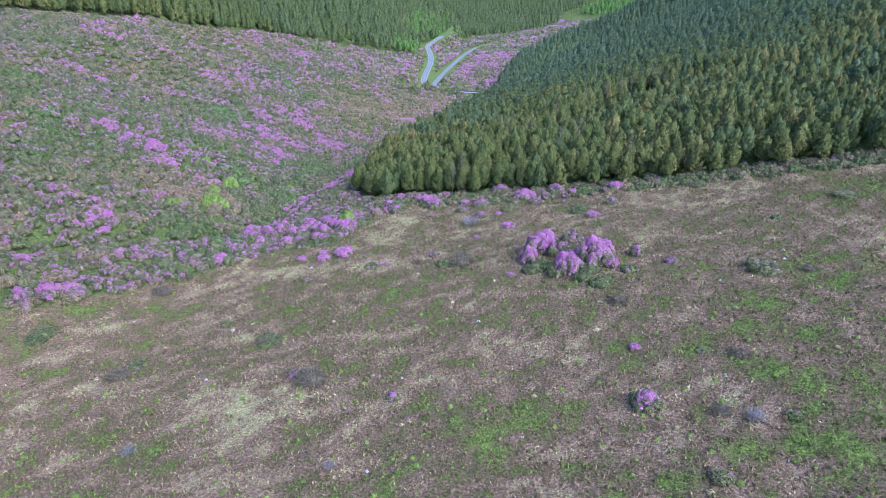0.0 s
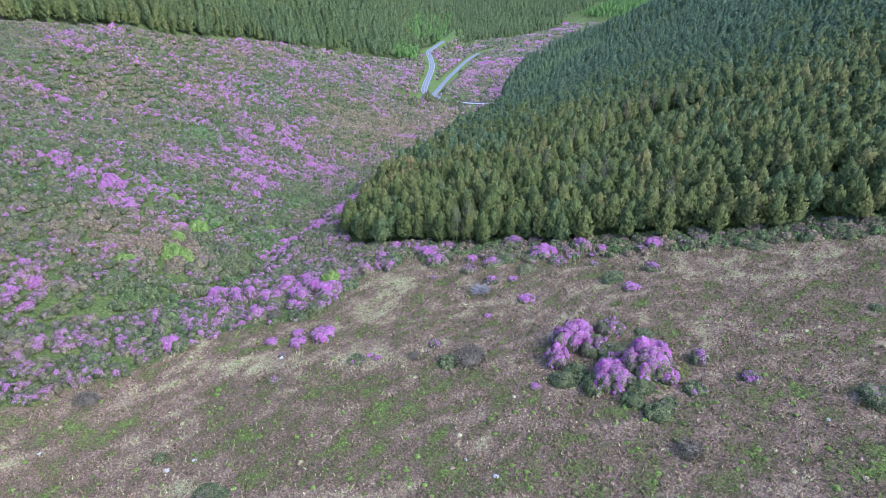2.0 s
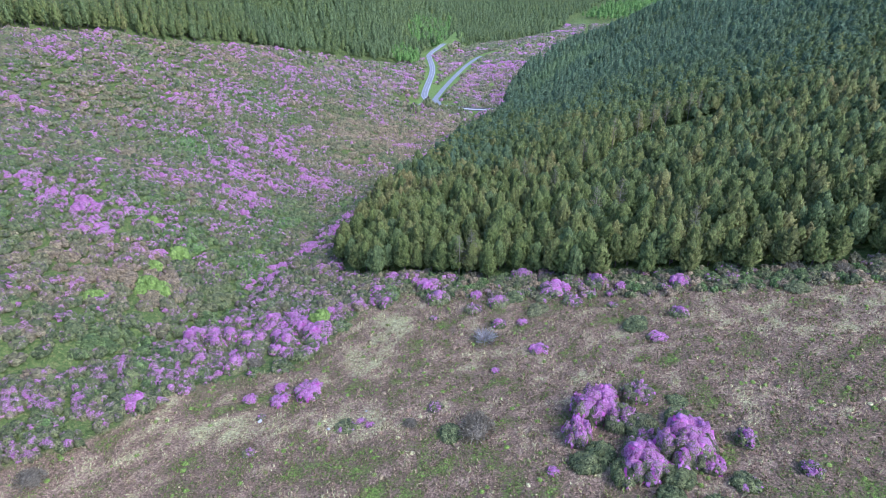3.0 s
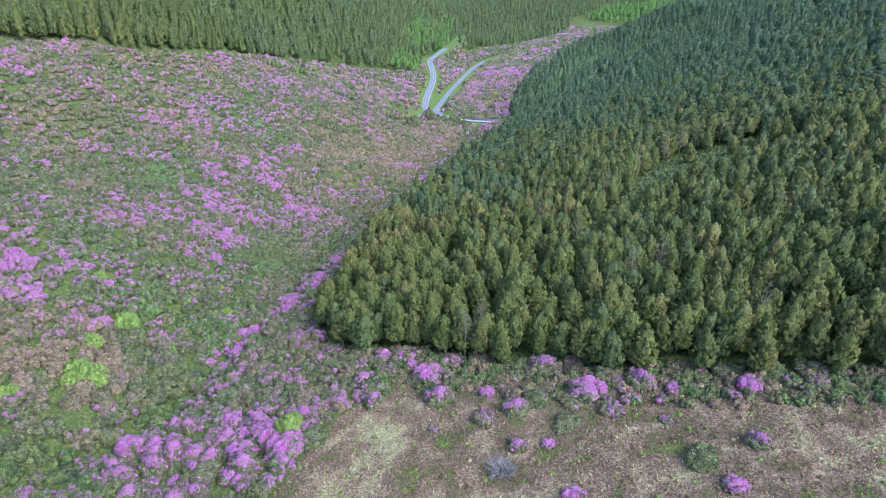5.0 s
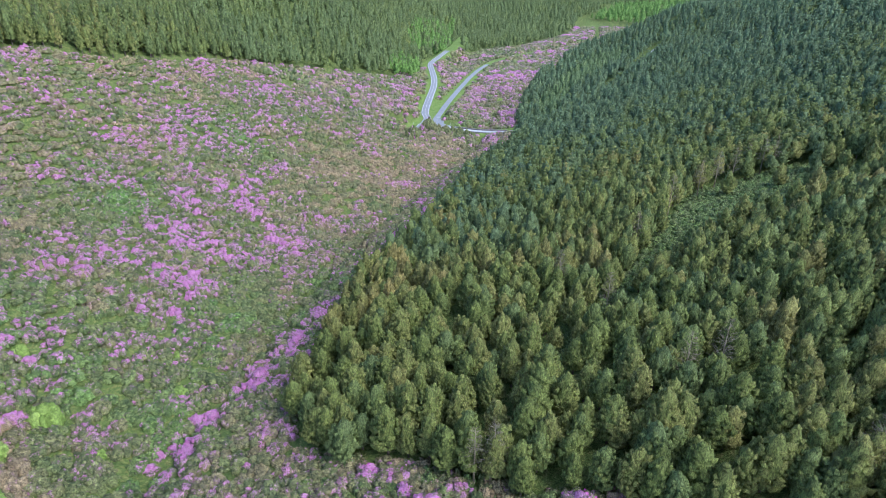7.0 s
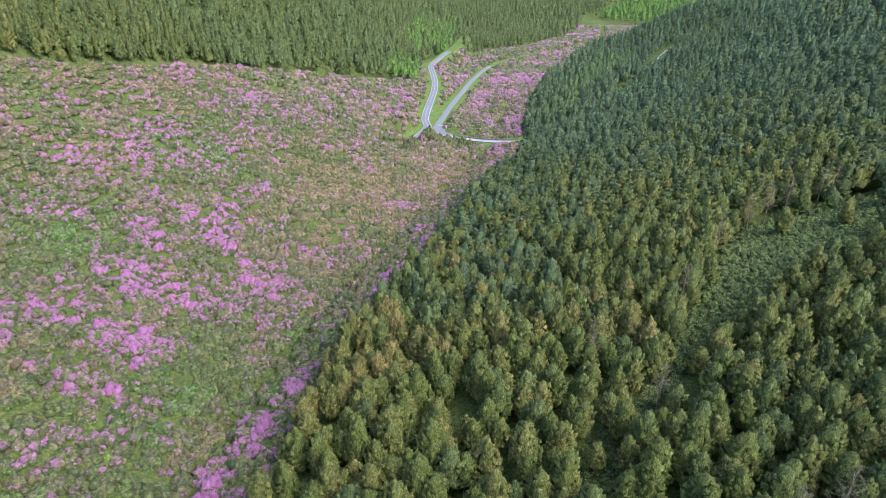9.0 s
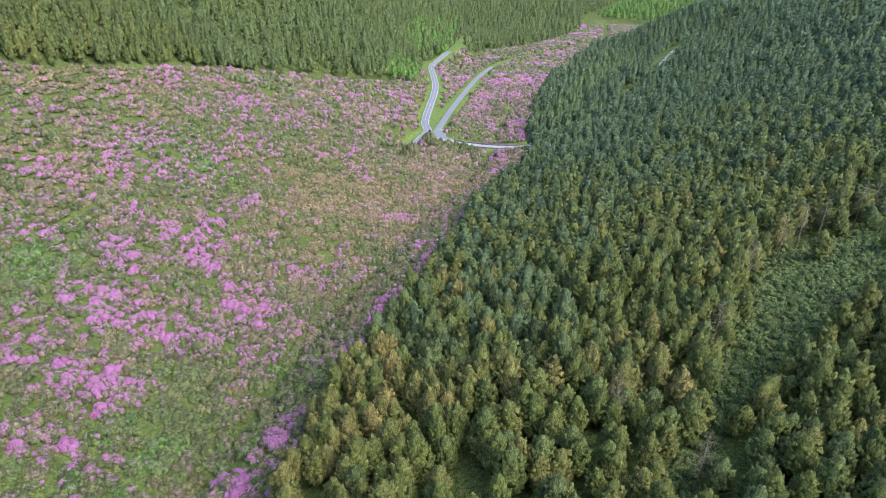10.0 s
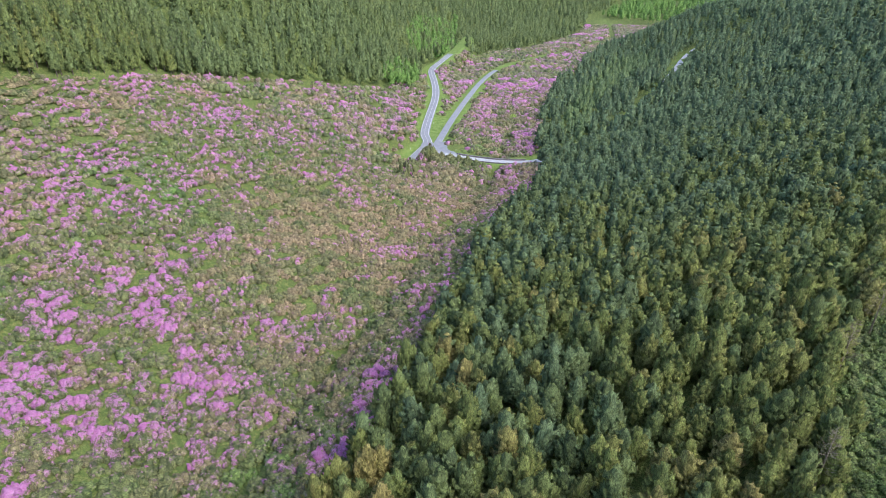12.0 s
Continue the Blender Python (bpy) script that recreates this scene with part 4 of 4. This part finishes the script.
def thicket_places():
    area = [(-330, 60), (420, 60), (420, 1500), (-330, 1500)]
    x, y = spread(area, 3.0, g, 0.5)
    keep = ~inside(MOOR, x, y) & ~inside(PINE_WOOD, x, y) & ~inside(SLOPE_WOOD, x, y) & ~inside(HILLTOP, x, y) & (road_gap(x, y) > 8.0) & (np.hypot(x + 14, y - 562) > 18) & ~((x > -4) & (x < 46) & (y > 541) & (y < 558))
    keep &= (along(STREAM, x, y)[0] > 0.9) & (x > -30 - 0.72 * y) & (x < 70 + 0.27 * y) & ((y > 200) | (x < 5))
    keep &= g.random(len(x)) < np.where(y > 500, 0.45, np.where(y > 350, 0.9, 0.97))
    return x[keep], y[keep]


# places where the thicket flowers most: x, y, reach
BLOOM_LOW = [(-89, 194, 5), (-82, 200, 4), (-87, 177, 5), (-83, 171, 4), (-111, 220, 6), (-112, 211, 6), (-125, 218, 5), (-83, 232, 5), (-88, 228, 4), (-77, 240, 5), (-78, 229, 3.5), (-136, 256, 7), (-106, 256, 4), (-92, 276, 4.5), (-82, 281, 5), (-38, 263, 4.5), (-62, 150, 5), (-72, 141, 6), (-56, 141, 5), (-66, 133, 5)]
BLOOM_HIGH = [(-87, 303, 8), (-101, 305, 5), (-75, 300, 5), (-64, 305, 6), (-54, 295, 5), (-50, 310, 6), (-45, 313, 5), (-59, 321, 4), (-104, 329, 6), (-95, 344, 6), (-85, 337, 5), (-36, 362, 7), (-142, 359, 7), (-130, 378, 6), (-157, 394, 6), (-180, 341, 6), (-146, 314, 5), (-131, 496, 8), (-48, 448, 8), (-55, 544, 7), (-45, 619, 10), (-33, 617, 9), (-112, 480, 8)]
BLOOM_STRIPS = [([(-57, 200, 0), (-51, 218, 0), (-46, 236, 0), (-41, 242, 0)], 3.4, 0.8), ([(-86, 356, 0), (-86, 368, 0), (-84, 379, 0), (-81, 391, 0)], 2.6, 0.6), ([(-26, 278, 0), (-24, 300, 0), (-21, 322, 0), (-15, 343, 0)], 4.0, 0.4)]
# drier and greener stretches of the thicket: x, y, half-widths, shift towards russet (+) or fresh green (-)
THICKET_SPOTS = [(-52, 405, 34, 60, 0.55), (-10, 480, 22, 45, 0.5), (-84, 184, 18, 17, 0.4), (-155, 350, 26, 40, 0.4), (-145, 430, 30, 50, 0.35), (-112, 421, 16, 40, -0.3), (-134, 328, 12, 18, -0.15), (-117, 311, 14, 14, -0.5), (-78, 262, 20, 20, -0.35), (-102, 331, 12, 14, -0.25), (-116, 400, 16, 30, -0.35), (-92, 217, 22, 18, -0.3), (-42, 297, 8, 12, -0.35), (-58, 185, 7, 30, -0.6), (20, 690, 60, 120, 0.2), (34, 510, 14, 35, 0.35)]


def richness(x, y):
    """How much the thicket flowers, place by place, from 0 to 1."""
    v = 0.365 + 0.85 * (field(x, y, 22, 41) - 0.47) + 0.6 * (patch(x, y, 8, 45) - 0.5) + 0.35 * (g.random(len(x)) - 0.5)
    for px, py, reach in BLOOM_LOW + BLOOM_HIGH:
        v = v + 0.32 * np.exp(-((x - px) ** 2 + (y - py) ** 2) / (reach * reach) * 0.8)
    for line, reach, lift in BLOOM_STRIPS:
        v = v + lift * np.exp(-(along(line, x, y)[0] / reach) ** 2)
    for px, py, rx, ry, shift in THICKET_SPOTS[:2]:
        v = v - 0.4 * np.exp(-((x - px) / rx) ** 2 - ((y - py) / ry) ** 2)
    v = v + 0.14 * np.exp(-(along(STREAM, x - 6.5, y)[0] / 6.0) ** 2) * (y < 205)
    v = v - 0.25 * np.exp(-((x + 80) / 18) ** 2 - ((y - 183) / 14) ** 2)
    return np.clip(v + 0.04 * step(570, 640, y) * (x > -5), 0, 1)


def dryness(x, y):
    v = 1.0 * (field(x, y, 34, 51) - 0.45) + 0.6 * (patch(x, y, 7, 57) - 0.5) + 0.75 * (g.random(len(x)) - 0.5) + 0.14
    for px, py, rx, ry, shift in THICKET_SPOTS:
        v = v + shift * np.exp(-((x - px) / rx) ** 2 - ((y - py) / ry) ** 2)
    return np.clip(v, -1, 1)


def thicket():
    """The flowering thicket on the left slope and along the stream."""
    x, y = thicket_places()
    rich = richness(x, y)
    order = np.argsort(np.hypot(x + 45, (y - 160) * 1.2))
    own = np.zeros(len(x), bool)
    own[order[:60]] = True
    for i in np.where(own)[0]:
        plant(int(np.digitize(rich[i], [0.12, 0.35, 0.7])) if g.random() < 0.85 else 4, float(x[i]), float(y[i]), 2.8 + 2.2 * g.random(), 1.0)
    x, y, rich = x[~own], y[~own], rich[~own]
    z = height(x, y)
    tone = dryness(x, y)
    pile = Pile()
    levels = [0.0, 0.18, 0.3, 0.42, 0.56, 0.74]
    for lo, hi, grow, lobes, leaves, sides in ((0, 350, 1.08, 8, 40, 5), (350, 500, 1.15, 7, 14, 4), (500, 760, 1.8, 6, 5, 4), (760, 9999, 2.6, 6, 0, 4)):
        protos = [joined(shrub(g, 3.9, 1.75 if lo == 0 else 1.6, leaves, 0, q, leaf=0.46, lobes=lobes, sides=sides, light=True)[0]) for q in levels for _ in range(3)]
        s = (y >= lo) & (y < hi)
        level = np.digitize(rich[s], [0.06, 0.19, 0.34, 0.52, 0.74])
        scatter(pile, protos, x[s], y[s], z[s] - 0.1, (0.7 + 0.55 * g.random(s.sum())) * grow, level * 3 + g.integers(0, 3, s.sum()), tone[s], g)
    tagged(new("rhododendron_thicket", pile.mesh("rhododendron_thicket", [RHODO])), "hillside thicket of flowering rhododendrons, magenta blossom over green and russet leaves", "bushes", kind="stuff")


thicket()


def undergrowth():
    """Low green growth and fallen stems in the ride through the pines."""
    x, y = spread(RIDE, 1.5, g, 0.5)
    protos = [joined(shrub(g, 2.2, 1.0, 12, 0, 0.0, leaf=0.5, lobes=5, light=True)[0]) for _ in range(4)]
    pile = Pile()
    scatter(pile, protos, x, y, height(x, y), 0.6 + 0.6 * g.random(len(x)), g.integers(0, 4, len(x)), -0.1 - 0.4 * g.random(len(x)), g)
    tagged(new("undergrowth", pile.mesh("undergrowth", [RHODO])), "low green undergrowth in the ride between the pines", "undergrowth", kind="stuff")


undergrowth()
for x, y, wide in ((-44, 61.6, 2.6), (8, 152.5, 4.4), (40, 57, 2.4), (-14, 55, 1.6)):
    if x == -44:
        bare = twig_master()
        first = bare
    s = wide / 2.0
    m = pose(x, y, float(height(x, y)), 0, 0, g.random() * 360) @ Matrix.Diagonal((s, s, s, 1))
    if x == -44:
        first.matrix_basis = m
    else:
        copy_thing(first, m)


def heather():
    x, y = spread(MOOR, 1.0, g, 0.5)
    keep = (np.abs(x) < 22 + 0.8 * y) & (y > 24)
    x, y = x[keep], y[keep]
    protos = []
    for _ in range(6):
        n = 8
        c = np.column_stack([g.normal(size=(n, 2)) * 0.33, 0.1 + 0.14 * g.random(n)])
        d = unit(np.column_stack([g.normal(size=(n, 2)) * 0.9, np.ones(n)]))
        v, t = sprays(c, d, 0.3 + 0.35 * g.random(n), 0.15, g)
        protos.append((v, t, np.zeros(len(t), int), np.zeros((len(v), 3)), np.zeros(len(v)), np.zeros(len(v))))
    size = 0.6 + 0.9 * g.random(len(x))
    pile = Pile()
    scatter(pile, protos, x, y, height(x, y), size, g.integers(0, 6, len(x)), moor_tone(x, y), g)
    # rounded heather cushions between the tufts
    k = g.choice(len(x), 3000, replace=False)
    x, y = x[k] + 0.4, y[k]
    cushions = []
    for _ in range(4):
        v, t = dome(g, 0.55, 0.42, 6, True)
        cushions.append((v, t, np.zeros(len(t), int), np.zeros((len(v), 3)), np.zeros(len(v)), np.zeros(len(v))))
    tone = np.where(g.random(len(x)) < 0.6, 0.0, np.clip(moor_tone(x, y) + 0.25 * (g.random(len(x)) - 0.7), 0, 0.6))
    scatter(pile, cushions, x, y, height(x, y), 0.3 + 0.6 * g.random(len(x)), g.integers(0, 4, len(x)), tone, g)
    tagged(new("heather", pile.mesh("heather", [TUFT])), "low heather, bracken and grass tufts on the open moor", "heather", kind="stuff")


heather()

# ---- small things ----


def marker_posts():
    """White roadside posts along the pass road and at the junction."""
    pile = Pile()
    v, t = tapered([-0.3, 0.9, 1.0, 1.08], [0.13, 0.12, 0.12, 0.05], 6, 0.02, g)
    pile.add(v, t, 0)
    me = pile.mesh("marker_post", [PAINT])
    places = [(-11, 575.8), (-25.5, 602.2), (-3.5, 581.8), (-0.5, 564.6), (-16.4, 624.6), (-23.7, 667.5), (2.8, 638), (-29, 565.8), (14.2, 708.6), (-23.2, 721.3), (-11.3, 712.8)]
    for x, y in places:
        post = new("marker_post", me)
        post.matrix_basis = pose(x, y, float(height(x, y)), 0, 0, 20 * x)
        tagged(post, "short white roadside marker post", "post", "roadside marker posts")


marker_posts()


def boulder_mesh():
    bm = bmesh.new()
    bmesh.ops.create_icosphere(bm, subdivisions=2, radius=0.5)
    for v in bm.verts:
        q = noise.noise(v.co * 2.3) * 0.35 + noise.noise(v.co * 5.1) * 0.12
        v.co *= 1 + q
        v.co.z *= 0.6
    me = bpy.data.meshes.new("boulder")
    bm.to_mesh(me)
    bm.free()
    me.materials.append(PALE)
    return me


def boulders():
    me = boulder_mesh()
    for x, y, wide in ((7, 92, 0.8), (-40, 80, 0.7), (-42, 99, 1.0), (-38.5, 101, 0.8), (-20, 127, 0.7), (-14, 131, 0.6), (-33, 131, 0.9), (11, 58, 0.5), (-9, 54, 0.5), (3, 96, 0.5), (66, 101, 0.7), (52, 96, 0.6), (-6, 75, 0.5), (-64, 103, 0.7), (78, 899, 3.2)):
        rock = new("boulder", me)
        rock.matrix_basis = pose(x, y, float(height(x, y)) + 0.12 * wide, 0, 0, 47 * x) @ Matrix.Diagonal((wide, wide * 0.8, wide * 0.8, 1))
        tagged(rock, "small pale weathered stone lying in the heather", "stone", "pale stones on the moor")


boulders()


def dead_pine():
    """A grey leafless pine: trunk and a crown of bare, drooping branches."""
    root = new("dead_pine")
    trunk = Pile()
    v, t = tapered([-0.5, 2, 6, 10.5], [0.2, 0.15, 0.1, 0.02], 6, 0.05, g)
    trunk.add(v, t, 0)
    part("trunk", trunk.mesh("dead_trunk", [DRYTWIG]), root)
    twigs = Pile()
    n = 90
    h, a = 3.5 + 6.8 * g.random(n), g.random(n) * 2 * np.pi
    long = (11 - h) * 0.3 + 0.3
    d = unit(np.stack([np.cos(a), np.sin(a), 0.35 + 0.3 * g.normal(size=n)], 1))
    v, t = sprays(np.column_stack([0 * h, 0 * h, h]) + d * long[:, None] * 0.45, d, long, 0.07, g)
    twigs.add(v, t, 0)
    k = g.integers(0, n, 260)
    c = np.column_stack([0 * k, 0 * k, h[k]]) + d[k] * (long[k] * (0.4 + 0.6 * g.random(260)))[:, None]
    v, t = sprays(c, unit(d[k] + 0.8 * g.normal(size=(260, 3))), 0.6, 0.04, g)
    twigs.add(v, t, 0)
    part("crown", twigs.mesh("dead_branches", [DRYTWIG]), root)
    return tagged(root, "dead grey leafless pine at the wood's edge", "tree", "dead pines")


def dead_pines():
    first = dead_pine()
    for i, (x, y, s) in enumerate(((3.1, 188.5, 1.15), (6.2, 188.6, 1.1), (59, 181, 1.1), (48, 206, 1.15), (41, 204, 1.1), (52, 272, 1.1), (70, 298, 1.15), (84, 311, 1.1), (92, 317, 1.15), (99, 320, 1.1), (110, 323, 1.15), (106, 326, 1.0), (115, 325, 1.1), (27, 252, 1.1), (35, 235, 1.05))):
        m = pose(x, y, float(height(x, y)), 0, 0, 77 * i) @ Matrix.Diagonal((s, s, s, 1))
        if i:
            copy_thing(first, m)
        else:
            first.matrix_basis = m


dead_pines()
